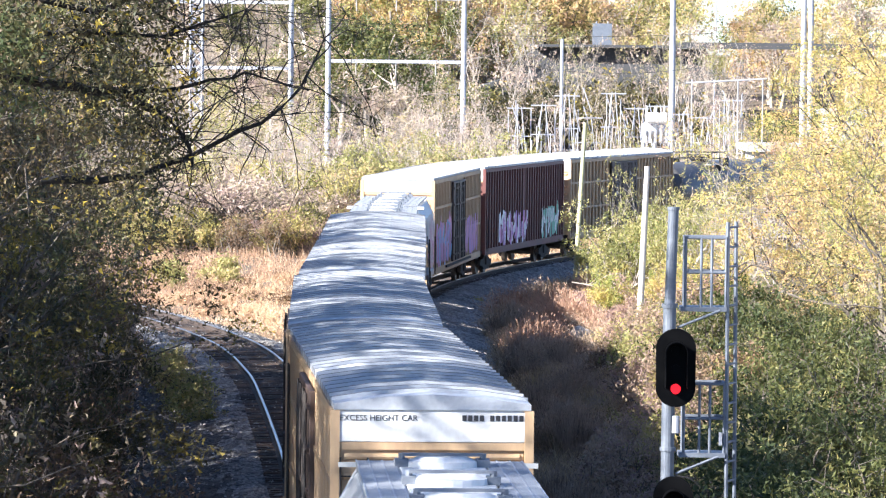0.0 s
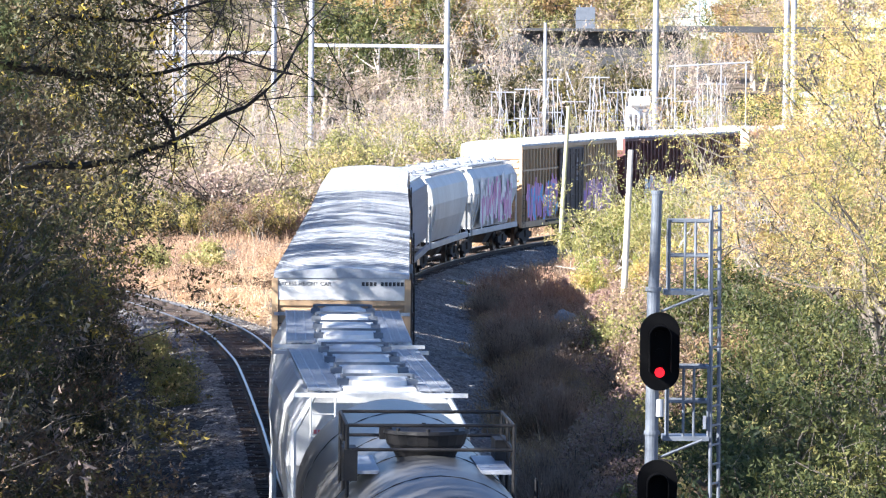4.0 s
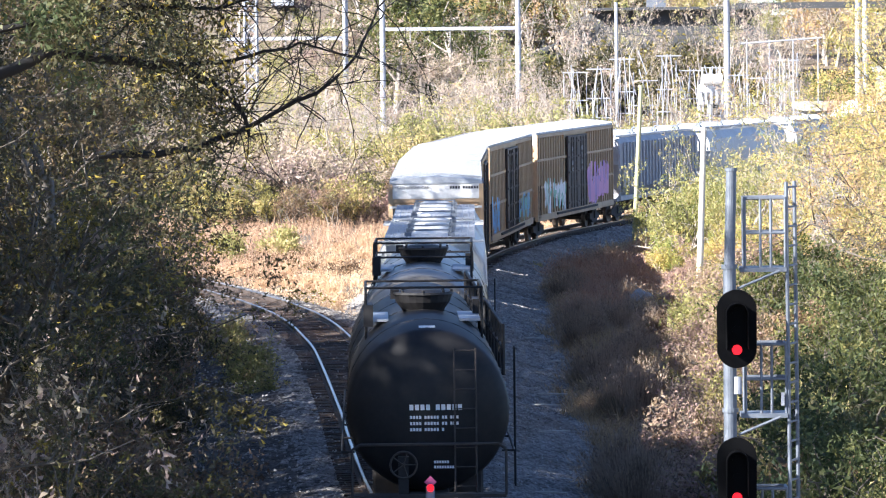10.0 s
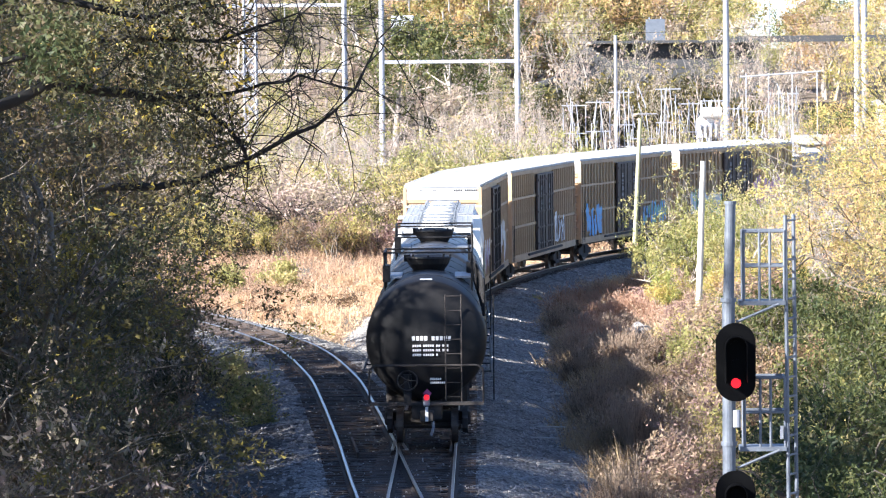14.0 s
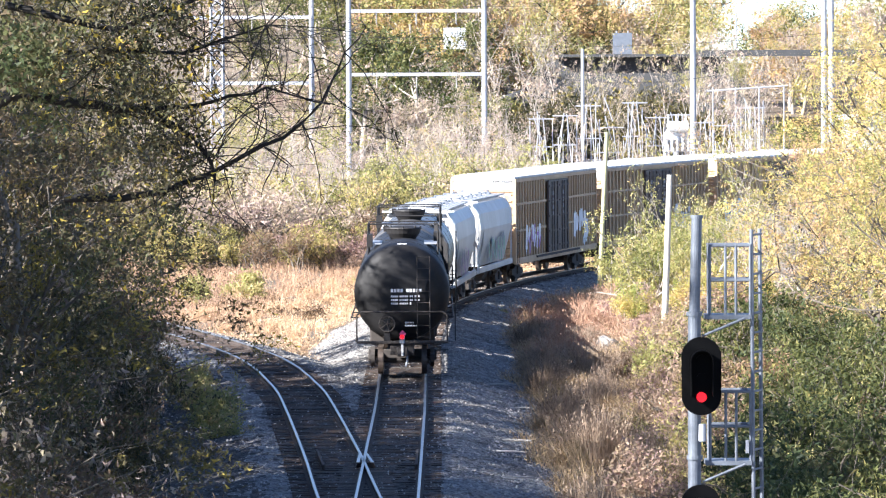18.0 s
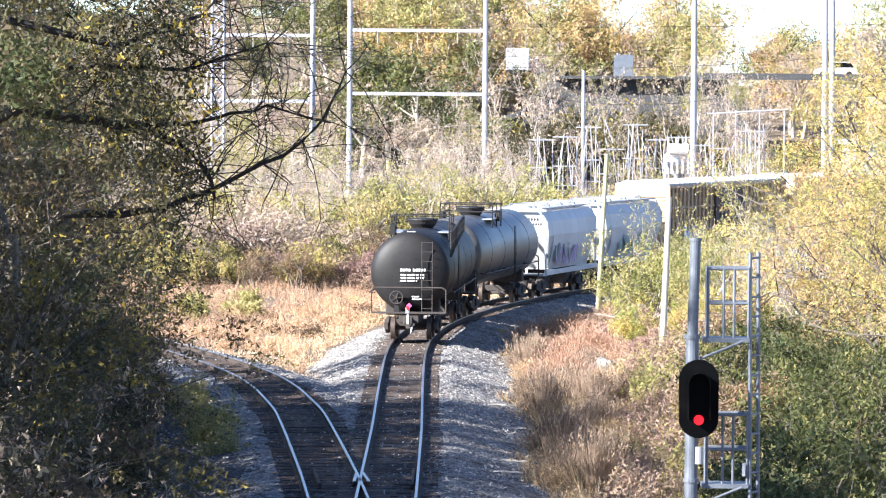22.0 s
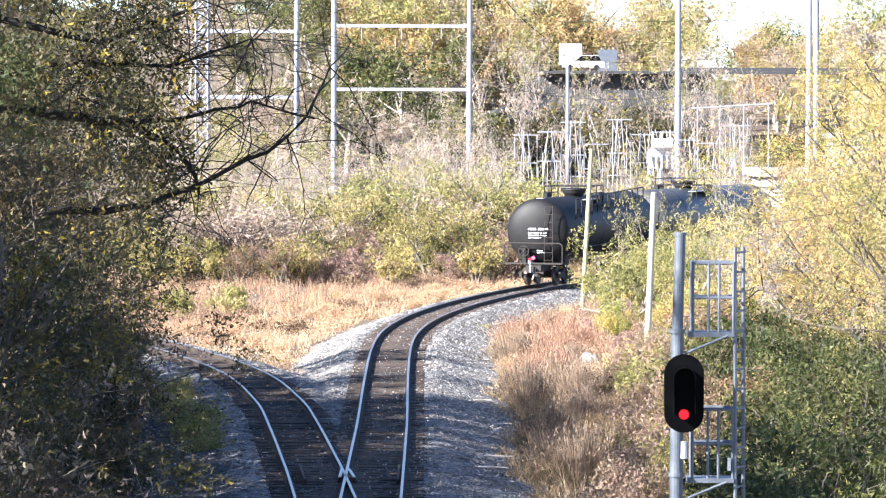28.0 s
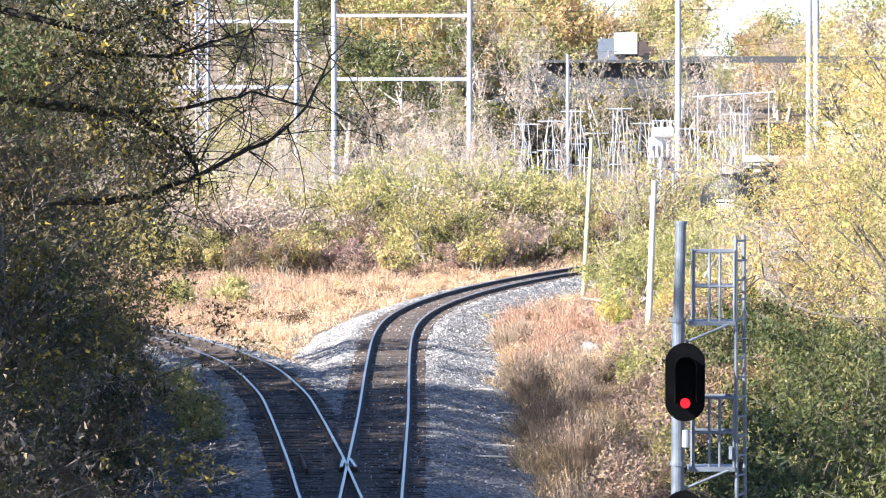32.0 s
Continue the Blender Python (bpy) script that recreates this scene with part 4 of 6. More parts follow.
        part("label_plate", box(B(), -0.16, 0.16, -hl + 0.75, -hl + 1.2, zc + 1.595, zc + 1.61), M["white"], car)
        q = B()
        cx, cy, cz = -0.5, -hl - 0.34, 1.75
        pipe(q, [(cx + 0.26 * math.cos(i / 16 * math.tau), cy, cz + 0.26 * math.sin(i / 16 * math.tau)) for i in range(17)], 0.022)
        for i in range(5):
            rod(q, (cx, cy, cz), (cx + 0.26 * math.cos(i / 5 * math.tau), cy, cz + 0.26 * math.sin(i / 5 * math.tau)), 0.014, seg=5)
        rod(q, (cx, cy, cz), (cx, -hl - 0.05, cz), 0.04)
        part("brake_wheel", q, M["under"], car, "spoked brake wheel")
        part("brake_stand", box(B(), cx - 0.1, cx + 0.1, -hl - 0.3, -hl - 0.05, 1.1, 1.9), M["black"], car)
        part("end_plate", box(B(), -0.03, 0.05, -hl - 0.98, -hl - 0.94, 0.72, 1.1), M["white"], car, "pale reflective plate")
        end_device = part("end_device", box(B(), -0.08, 0.09, -hl - 1.0, -hl - 0.85, 1.12, 1.40, bevel=0.03), M["grating"], car, "end-of-train device with a red marker light")
        z = B()
        rod(z, (0.01, -hl - 1.0, 1.36), (0.01, -hl - 1.05, 1.36), 0.07, seg=16)
        part("marker_light", z, M["red_lens"], end_device, "lit red marker light")
        part("placard", box(B(), -0.085, 0.085, -0.006, 0.006, -0.085, 0.085), M["placard"], car, "red diamond placard").matrix_basis = pose(0.02, -hl - 0.42, 1.42, 0, 45)
        h = B()
        pipe(h, [(0.15, -hl - 0.5, 0.9), (0.18, -hl - 0.85, 0.55), (0.12, -hl - 0.9, 0.35)], 0.04)
        part("air_hose", h, M["grating"], car)
    return car


# the train from its tail, with each car's length over couplers
TAIL_AT, SPEED = 7.55, 9.05
train = []


def couple(car, length):
    train.append((car, length))


def build_train():
    y = M["yellow"]
    couple(tank_car("black tank car with side walkway and red tail light", 9.15, True, True), 19.6)
    couple(tank_car("glossy black tank car with a railed dome", 9.25), 20.6)
    couple(hopper(M["hopper"], "short pale grey covered hopper with round hatches", 11.5, lettered=True, tags=[(1, -4.0, 1.0, 1.6, 2.4, ("spray_slate", "spray_violet"), 3)]), 13.2)
    couple(hopper(M["hopper"], "short pale grey covered hopper with round hatches", 11.5, tags=[(1, -3.0, 2.5, 1.6, 2.5, ("spray_slate", "spray_green"), 4)]), 13.2)
    couple(boxcar(y, None, "tall yellow boxcar with a white lettered end cap", tags=[(1, -7.5, -4.0, 1.5, 2.6, ("spray_white", "spray_violet"), 1), (1, 4, 8, 1.5, 3.0, ("spray_white",), 2)], lettered=True), 21.5)
    couple(boxcar(y, None, "tall yellow boxcar with brown plug doors", tags=[(1, 3.4, 6.2, 1.4, 2.5, ("spray_white", "door"), 5)]), 21.5)
    couple(boxcar(y, None, "tall yellow boxcar with blue graffiti", tags=[(1, -8.9, -5.6, 1.4, 2.6, ("spray_blue", "spray_blue"), 6), (1, 3.2, 8.6, 1.4, 2.4, ("spray_green", "spray_blue"), 7)]), 21.5)
    couple(boxcar(y, None, "tall yellow boxcar with grey and pink graffiti", tags=[(1, -8.0, -2.8, 1.4, 2.7, ("spray_white", "spray_green"), 8), (1, 3.0, 8.5, 1.5, 3.2, ("spray_pink", "spray_violet"), 9)]), 21.5)
    couple(hopper(M["hopper_dark"], "grey covered hopper with ribbed sides", 16.2, True), 17.6)
    couple(hopper(M["hopper"], "pale grey covered hopper with smooth curved sides", 13.7), 15.1)
    couple(hopper(M["hopper"], "pale grey covered hopper with faded graffiti", 12.0, tags=[(1, -4.2, 4.2, 1.7, 3.4, ("spray_white", "spray_pink"), 11)]), 13.4)
    couple(boxcar(y, None, "tall yellow boxcar with violet graffiti", tags=[(1, -8.8, -2.8, 1.4, 3.0, ("spray_pink", "spray_blue", "spray_violet"), 12), (1, 3.0, 8.6, 1.4, 2.9, ("spray_violet", "spray_pink"), 13)]), 21.5)
    couple(boxcar(M["maroon"], None, "maroon boxcar with ribbed sides and graffiti", tags=[(1, -6.5, 0.5, 1.4, 2.7, ("spray_white", "spray_violet", "spray_pink"), 14), (1, 4.0, 8.6, 1.4, 2.7, ("spray_green", "spray_white"), 15)], doors=False), 21.5)
    couple(boxcar(y, None, "tall yellow boxcar with brown plug doors"), 21.5)
    couple(tank_car("black tank car with a railed dome", 8.75), 19.2)
    couple(tank_car("black tank car with a railed dome", 8.75), 19.2)


def car_pose(s, base):
    """A car's pose: both trucks on the curve."""
    a, b = on_line(s - base / 2, MAIN_S, MAIN), on_line(s + base / 2, MAIN_S, MAIN)
    c, d = (a + b) / 2, b - a
    return pose(c[0], c[1], 0, 0, 0, -math.degrees(math.atan2(d[0], d[1])))


def run(t):
    """Metres travelled by the train, which slowly loses speed."""
    ease = float(np.interp(t, (0, 5, 10, 15, 18, 20, 21, 24, 26, 28, 30, 32), (1.3, 0.97, 0.0, -0.59, 0.06, 0.56, 1.0, 2.1, 1.7, 1.2, 1.8, 3.6)))
    return SPEED * t - 0.018 * t * t + ease


def motions():
    s = TAIL_AT
    for car, length in train:
        mid = s + length / 2
        walk(car, [(t, car_pose(mid + run(t), length * 0.68)) for t in range(0, 33)])
        s += length
    walk_road()


# ---- signal, poles, substation, road ----
def signal_head(mast, x, y, z, rot=0.0):
    bm = B()
    ring = []
    w, h = 0.305, 0.60
    for i in range(32):
        a = i / 32 * math.tau
        ring.append((w * math.cos(a), (h - w) * (1 if math.sin(a) >= 0 else -1) + w * math.sin(a)))
    extrude(bm, ring, -0.03, 0.03)
    head = part("signal_head", bm, M["signal"], mast, "black oval signal background")
    head.matrix_basis = pose(x, y, z, 0, 0, rot)
    hood = B()
    # long hood over the lenses, open downwards
    n = 14
    pts = [(0.17 * math.cos(i / n * math.pi), 0.24 + 0.17 * math.sin(i / n * math.pi)) for i in range(n + 1)]
    pts = [(0.17, -0.30)] + pts + [(-0.17, -0.30)]
    for (x0, z0), (x1, z1) in zip(pts, pts[1:]):
        k = 0.93
        q = [(x0, -0.03, z0), (x1, -0.03, z1), (x1, -0.33, z1), (x0, -0.33, z0)]
        r = [(x0 * k, -0.03, 0.24 + (z0 - 0.24) * k), (x1 * k, -0.03, 0.24 + (z1 - 0.24) * k), (x1 * k, -0.33, 0.24 + (z1 - 0.24) * k), (x0 * k, -0.33, 0.24 + (z0 - 0.24) * k)]
        v = [hood.verts.new(p) for p in q + r]
        for f in ((0, 1, 2, 3), (7, 6, 5, 4), (3, 2, 6, 7), (0, 3, 7, 4), (1, 5, 6, 2)):
            hood.faces.new([v[j] for j in f])
    bmesh.ops.remove_doubles(hood, verts=hood.verts, dist=0.0005)
    part("hood", hood, M["signal"], head)
    for i, zz in enumerate((0.26, -0.02, -0.32)):
        le = B()
        rod(le, (0, -0.03, zz), (0, -0.05, zz), 0.076 if i == 2 else 0.07, seg=20)
        part("lens", le, M["red_lens"] if i == 2 else M["dark_lens"], head, "lit red lens" if i == 2 else "unlit lens")
    back = part("lamp_case", box(B(), -0.2, 0.2, 0.03, 0.28, -0.5, 0.5, bevel=0.04), M["signal"], head)
    return head


def build_signal():
    y, x = 76.0, 3.62
    mast = thing("railway_signal", "two-headed red railway signal on a grey steel mast", "signal")
    bm = B()
    rod(bm, (x - 0.035, y, -0.75), (x - 0.02, y, 6.62), 0.105, 0.10, seg=16)
    rod(bm, (x - 0.02, y, 6.55), (x + 0.02, y, 8.08), 0.085, 0.08, seg=16)
    part("mast", bm, M["mast"], mast, "round galvanised mast", smooth=False)
    part("cap", rod(B(), (x + 0.02, y, 8.06), (x + 0.02, y, 8.11), 0.095, seg=16), M["mast"], mast)
    for z in (6.6, 4.4, 2.0):
        part("collar", rod(B(), (x - 0.02, y, z - 0.03), (x - 0.02, y, z + 0.03), 0.125, seg=16), M["mast"], mast)
    signal_head(mast, x + 0.075, y - 0.22, 5.66)
    signal_head(mast, x + 0.06, y - 0.22, 3.40)
    for z in (5.66, 3.40):
        part("bracket", box(B(), x - 0.06, x + 0.1, y - 0.2, y + 0.1, z - 0.12, z + 0.12), M["mast"], mast)
    part("junction_box", rod(B(), (x + 0.09, y - 0.15, 4.66), (x + 0.09, y - 0.15, 4.92), 0.062, 0.055, seg=12), M["galv"], mast, "small pale junction box")
    part("tag_plate", box(B(), x + 0.76, x + 0.81, y + 0.03, y + 0.045, 4.46, 4.66), M["galv"], mast, "small pale plate")
    for zp in (6.56, 4.32, 2.1):
        pl = B()
        box(pl, x + 0.15, x + 0.86, y + 0.05, y + 0.62, zp - 0.05, zp + 0.02)
        rod(pl, (x + 0.1, y, zp - 0.30), (x + 0.75, y, zp - 0.03), 0.022)
        part("platform", pl, M["mast"], mast, "small service platform")
        x0, x1 = x + 0.22, x + 0.84
        for xx in (x0, x0 + 0.24, x0 + 0.40, x1):
            part("cage_post", rod(B(), (xx, y + 0.08, zp), (xx, y + 0.08, zp + 1.1), 0.022), M["mast"], mast)
        part("cage_post", rod(B(), (x0, y + 0.6, zp), (x0, y + 0.6, zp + 1.1), 0.022), M["mast"], mast)
        for zz in (0.55, 1.08):
            part("cage_rail", pipe(B(), [(x0, y + 0.08, zp + zz), (x1, y + 0.08, zp + zz), (x1, y + 0.6, zp + zz), (x0, y + 0.6, zp + zz)], 0.024), M["mast"], mast)
    la = B()
    xa, xb = x + 0.88, x + 1.0
    for dx, dy in ((0, 0.1), (0.15, 0.5)):
        rod(la, (xa + dx + 0.03, y + dy, -0.6), (xa + dx - 0.02, y + dy, 7.88), 0.03)
    z = -0.3
    while z < 7.8:
        rod(la, (xa + 0.01, y + 0.1, z), (xa + 0.16, y + 0.5, z), 0.018, seg=6)
        z += 0.3
    part("ladder", la, M["mast"], mast)
    part("base", box(B(), x - 0.35, x + 0.3, y - 0.35, y + 0.35, -1.0, -0.6, bevel=0.03), M["concrete"], mast)


def build_poles():
    for top, foot, r, mat, label in (((7.65, 180, 6.30), (7.40, 180, 0.0), 0.11, "pole", "bleached bare wooden pole leaning slightly"), ((6.73, 225, 7.2), (6.30, 225, 0.0), 0.10, "pole_green", "thin mossy wooden pole leaning slightly")):
        p = thing("utility_pole", label, "pole")
        f = Vector(foot)
        f.z = float(ground_z(f.x, f.y)) - 0.3
        bm = B()
        rod(bm, f, top, r * 1.15, r * 0.9, seg=14)
        part("shaft", bm, M[mat], p)


def frame_tower(x0, x1, y, bars_z, top, name="gantry", lattice=False):
    g = thing(name, "grey steel substation gantry with crossbeams", "gantry", "substation gantries")
    for x in ((x1,) if lattice else (x0, x1)):
        b = B()
        zg = float(ground_z(x, y)) - 0.3
        rod(b, (x, y, zg), (x, y, top), 0.26, 0.20, seg=12)
        part("column", b, M["galv"], g)
    for z in bars_z:
        b = B()
        box(b, x0, x1, y - 0.12, y + 0.12, z - 0.14, z + 0.14)
        beam = part("crossbeam", b, M["galv"], g)
        for i in range(3):
            xx = x0 + (x1 - x0) * (i + 0.7) / 3.4
            k = B()
            rod(k, (xx, y, z - 0.1), (xx, y, z - 1.15), 0.04, seg=6)
            for j in range(6):
                rod(k, (xx, y, z - 0.15 - j * 0.16), (xx, y, z - 0.26 - j * 0.16), 0.09, 0.05, seg=8)
            part("insulator", k, M["concrete"], beam)
    return g


def build_substation():
    frame_tower(-9.2, 2.24, 420, (14.65, 9.30), 20.0)
    frame_tower(-22.6, -12.45, 424, (14.2, 8.6), 20.0, lattice=True)
    for x, top in ((19.85, 20.0), (30.9, 20.0), (31.5, 20.0)):
        p = thing("steel_pole", "tall grey steel transmission pole", "pole", "transmission poles")
        b = B()
        rod(b, (x, 420, float(ground_z(x, 420)) - 0.3), (x, 420, top), 0.30, 0.22, seg=14)
        part("shaft", b, M["galv"], p)
    lat = thing("lattice_column", "pale lattice steel column", "column")
    b = B()
    for sx, sy in ((-1, -1), (1, -1), (1, 1), (-1, 1)):
        rod(b, (-20.2 + 0.5 * sx, 418 + 0.5 * sy, -1), (-20.2 + 0.5 * sx, 418 + 0.5 * sy, 20), 0.11, seg=5)
    for i in range(20):
        z = i
        for s in (-1, 1):
            rod(b, (-20.7, 418 + 0.5 * s, z), (-19.7, 418 + 0.5 * s, z + 1), 0.075, seg=4)
            rod(b, (-19.7, 418 + 0.5 * s, z), (-20.7, 418 + 0.5 * s, z + 1), 0.075, seg=4)
    part("lattice", b, M["galv"], lat)
    p = thing("service_pole", "slim grey pole in the substation", "pole")
    b = B()
    rod(b, (9.65, 385, -1), (9.65, 385, 11.3), 0.17, 0.12)
    part("shaft", b, M["galv"], p)
    # busbar rack: bays of posts, beams and slanting switch arms
    rng = random.Random(9)
    for i in range(10):
        r = thing("busbar_rack", "white steel busbar rack with switch arms", "switchgear", "busbar racks")
        x0 = 5.4 + i * 1.75
        y = 374 + rng.uniform(-2.5, 2.5)
        h = rng.uniform(5.6, 7.6)
        for dx in (0, 0.35, 0.7, 1.05, 1.4, 1.7):
            part("post", rod(B(), (x0 + dx, y, -1), (x0 + dx, y, h - rng.uniform(0, 3.2)), 0.04, seg=6), M["galv"], r)
        for k in (-1, 1):
            part("brace", rod(B(), (x0 + 0.85 + 0.55 * k, y - 0.4, 2.0), (x0 + 0.85 + 0.12 * k, y - 0.4, h * 0.97), 0.038, seg=6), M["galv"], r)
        for z in (h * 0.95, h * 0.62, h * 0.40):
            part("beam", rod(B(), (x0 - 0.1, y, z), (x0 + 1.8, y, z), 0.045, seg=6), M["galv"], r)
        for j in range(3):
            xx = x0 + rng.uniform(0, 1.6)
            z = rng.uniform(2, 6)
            part("switch_arm", rod(B(), (xx, y - 0.3, z), (xx + rng.uniform(-0.7, 0.7), y - 0.3, z + 1.8), 0.04, seg=5), M["galv"], r)
    t = thing("transformer", "white transformer with round bushings and fins", "transformer")
    b = B()
    box(b, 15.2, 17.1, 366, 368, 4.0, 5.3, bevel=0.3)
    part("tank", b, M["white"], t)
    b = B()
    rod(b, (15.5, 365.6, 5.5), (16.9, 365.6, 5.5), 0.42, seg=16)
    part("conservator", b, M["white"], t)
    for i in range(5):
        part("cooling_fin", box(B(), 15.2 + i * 0.4, 15.38 + i * 0.4, 365.5, 366, 3.7, 4.7), M["galv"], t)
    for sx in (15.3, 16.1, 17.0):
        part("leg", rod(B(), (sx, 367, -1), (sx, 367, 4.1), 0.12), M["galv"], t)
    for sx in (15.5, 16.1, 16.8):
        part("bushing", rod(B(), (sx, 367, 5.2), (sx, 367, 6.4), 0.12, 0.06), M["white"], t)
    # long low beam with posts right of the yard
    f = thing("bus_support", "long white busbar on posts", "switchgear")
    b = B()
    rod(b, (20, 400, 7.9), (26.5, 400, 8.3), 0.07)
    for x in (20.5, 22.3, 24.2, 26.2):
        rod(b, (x, 400, -1), (x, 400, 8.2), 0.055)
    part("busbar", b, M["galv"], f)
    # wires
    w = thing("power_lines", "thin sagging power lines over the yard", "wires")
    b = B()
    for y, z0, z1, x0, x1 in ((420, 15.6, 16.2, -45, 60), (420, 12.3, 12.6, -9.2, 31), (385, 10.0, 9.2, 3, 20), (420, 13.2, 13.4, -24, 20)):
        pts = [(x0 + (x1 - x0) * i / 12, y, z0 + (z1 - z0) * i / 12 - 0.9 * (1 - (i / 6 - 1) ** 2)) for i in range(13)]
        g = Grower(1)
        g.tube([Vector(q) for q in pts], 0.022, 0.022, 4)
        mesh_object("wire", [tuple(v) for v in g.v], g.f, M["black"], w)
    # bleached tanks and sheds far right
    s = thing("shed", "grey-roofed low shed behind the trees", "shed")
    part("wall", box(B(), 22.5, 34, 352, 362, -1, 3.4), M["concrete"], s)
    part("roof", box(B(), 22, 34.5, 351.5, 362.5, 3.4, 3.9), M["concrete"], s)


def build_far_hall():
    """A long pale industrial hall behind the trees on the bank."""
    h = thing("industrial_hall", "long pale industrial hall glimpsed through the trees", "building")
    part("wall", box(B(), 24.2, 44, 300, 314, -1.2, 6.6), M["concrete"], h, "pale weathered wall")
    part("roof", box(B(), 23.9, 44.3, 299.7, 314.3, 6.6, 6.95, bevel=0.05), M["galv"], h, "grey flat roof edge")
    first = None
    for i in range(6):
        at = pose(25.4 + i * 2.9, 299.96, 3.6)
        if first is None:
            first = part("window", box(B(), 0, 1.5, -0.03, 0.03, 0, 1.3, bevel=0.01), M["dark_lens"], h)
            first.matrix_basis = at
        else:
            again(first, h, at)


def build_road():
    road = thing("overpass", "highway overpass with a parapet, coloured dark for its shade", "bridge", kind="structure")
    part("abutment", extrude(B(), [(-3, 1), (-1, 4.4), (3, 6.2), (6.5, 7.4), (8.5, 9.6), (10.5, 10.7), (27, 10.7), (29, 6.5), (30, 1)], 500, 512), M["wall_shade_dark"], road)
    part("deck", box(B(), 9.5, 90, 498.5, 512, 10.72, 11.0), M["wall_shade_dark"], road)
    part("parapet", box(B(), 24, 90, 498.5, 498.8, 11.004, 11.35), M["wall_shade_dark"], road)
    for x in (42, 60):
        part("pier", box(B(), x - 0.8, x + 0.8, 500, 510, 0, 10.7), M["concrete"], road)
    for x in (28.6, 52):
        l = thing("street_lamp", "slender street lamp beside the highway", "street lamp")
        part("pole", pipe(B(), [(x, 511.5, 11.0), (x, 511.5, 15.6), (x + 1.6, 511.5, 15.9)], 0.07), M["galv"], l)
    s = thing("road_sign", "back of a pale blue-grey sign panel", "road sign")
    part("panel", box(B(), 16.0, 18.0, 514, 514.1, 11.0, 13.2), M["mast"], s)
    for x in (16.4, 17.6):
        part("post", rod(B(), (x, 514.2, 8.5), (x, 514.2, 13.4), 0.07), M["galv"], s)


def box_truck(label):
    v = thing("box_truck", label, "truck")
    part("cargo_box", box(B(), -1.7, 0.6, -1.0, 1.0, 0.55, 2.75, bevel=0.05), M["truck_paint"], v, "plain pale grey cargo box")
    c = B()
    extrude(c, [(0.7, 0.4), (0.7, 1.9), (1.4, 1.9), (1.8, 1.3), (2.3, 1.2), (2.3, 0.4)], -0.95, 0.95)
    part("cab", c, M["door"], v, "dark cab")
    part("windscreen", box(B(), 1.5, 1.72, -0.8, 0.8, 1.38, 1.8), M["dark_lens"], v)
    part("chassis", box(B(), -1.7, 2.2, -0.45, 0.45, 0.3, 0.56), M["under"], v)
    for x in (-1.0, 1.5):
        for y in (-0.85, 0.85):
            w = B()
            rod(w, (x, y - 0.12, 0.36), (x, y + 0.12, 0.36), 0.36, seg=18)
            part("wheel", w, M["black"], v)
    return v


road_users = []


def small_car(label):
    c = thing("car", label, "car")
    body = B()
    extrude(body, [(-2.1, 0.35), (-2.1, 0.85), (-1.9, 0.98), (1.0, 0.98), (2.0, 0.82), (2.15, 0.6), (2.15, 0.35)], -0.85, 0.85)
    part("body", body, M["white"], c)
    top = B()
    extrude(top, [(-1.8, 0.985), (-1.45, 1.5), (0.2, 1.5), (0.9, 0.985)], -0.74, 0.74)
    part("cabin", top, M["dark_lens"], c, "dark glazed cabin")
    part("roof", box(B(), -1.45, 0.2, -0.75, 0.75, 1.5, 1.55, bevel=0.02), M["white"], c)
    for x in (-1.3, 1.35):
        for y in (-0.8, 0.8):
            w = B()
            rod(w, (x, y - 0.1, 0.32), (x, y + 0.1, 0.32), 0.32, seg=18)
            part("wheel", w, M["black"], c)
    return c


def build_road_users():
    road_users.append((box_truck("pale grey box truck driving along the highway"), 505, 0, [(0, -60), (17, -1.5), (21, 4.9), (22, 6.5), (23, 8.1), (24, 9.0), (26.5, 11.1), (27, 12.1), (28, 13.5), (29, 14.8), (30, 16.1), (31.5, 18.2), (32, 19.1)]))
    road_users.append((small_car("white car driving along the highway"), 502, 180, [(0, 140), (22, 38), (24, 26.5), (26.5, 18.2), (27, 16.7), (28, 14.2), (29, 9.4), (30.5, 2), (32, -6)]))


def walk_road():
    for v, y, turn, rows in road_users:
        walk(v, [(t, pose(x, y, 11.0, 0, 0, turn)) for t, x in rows])


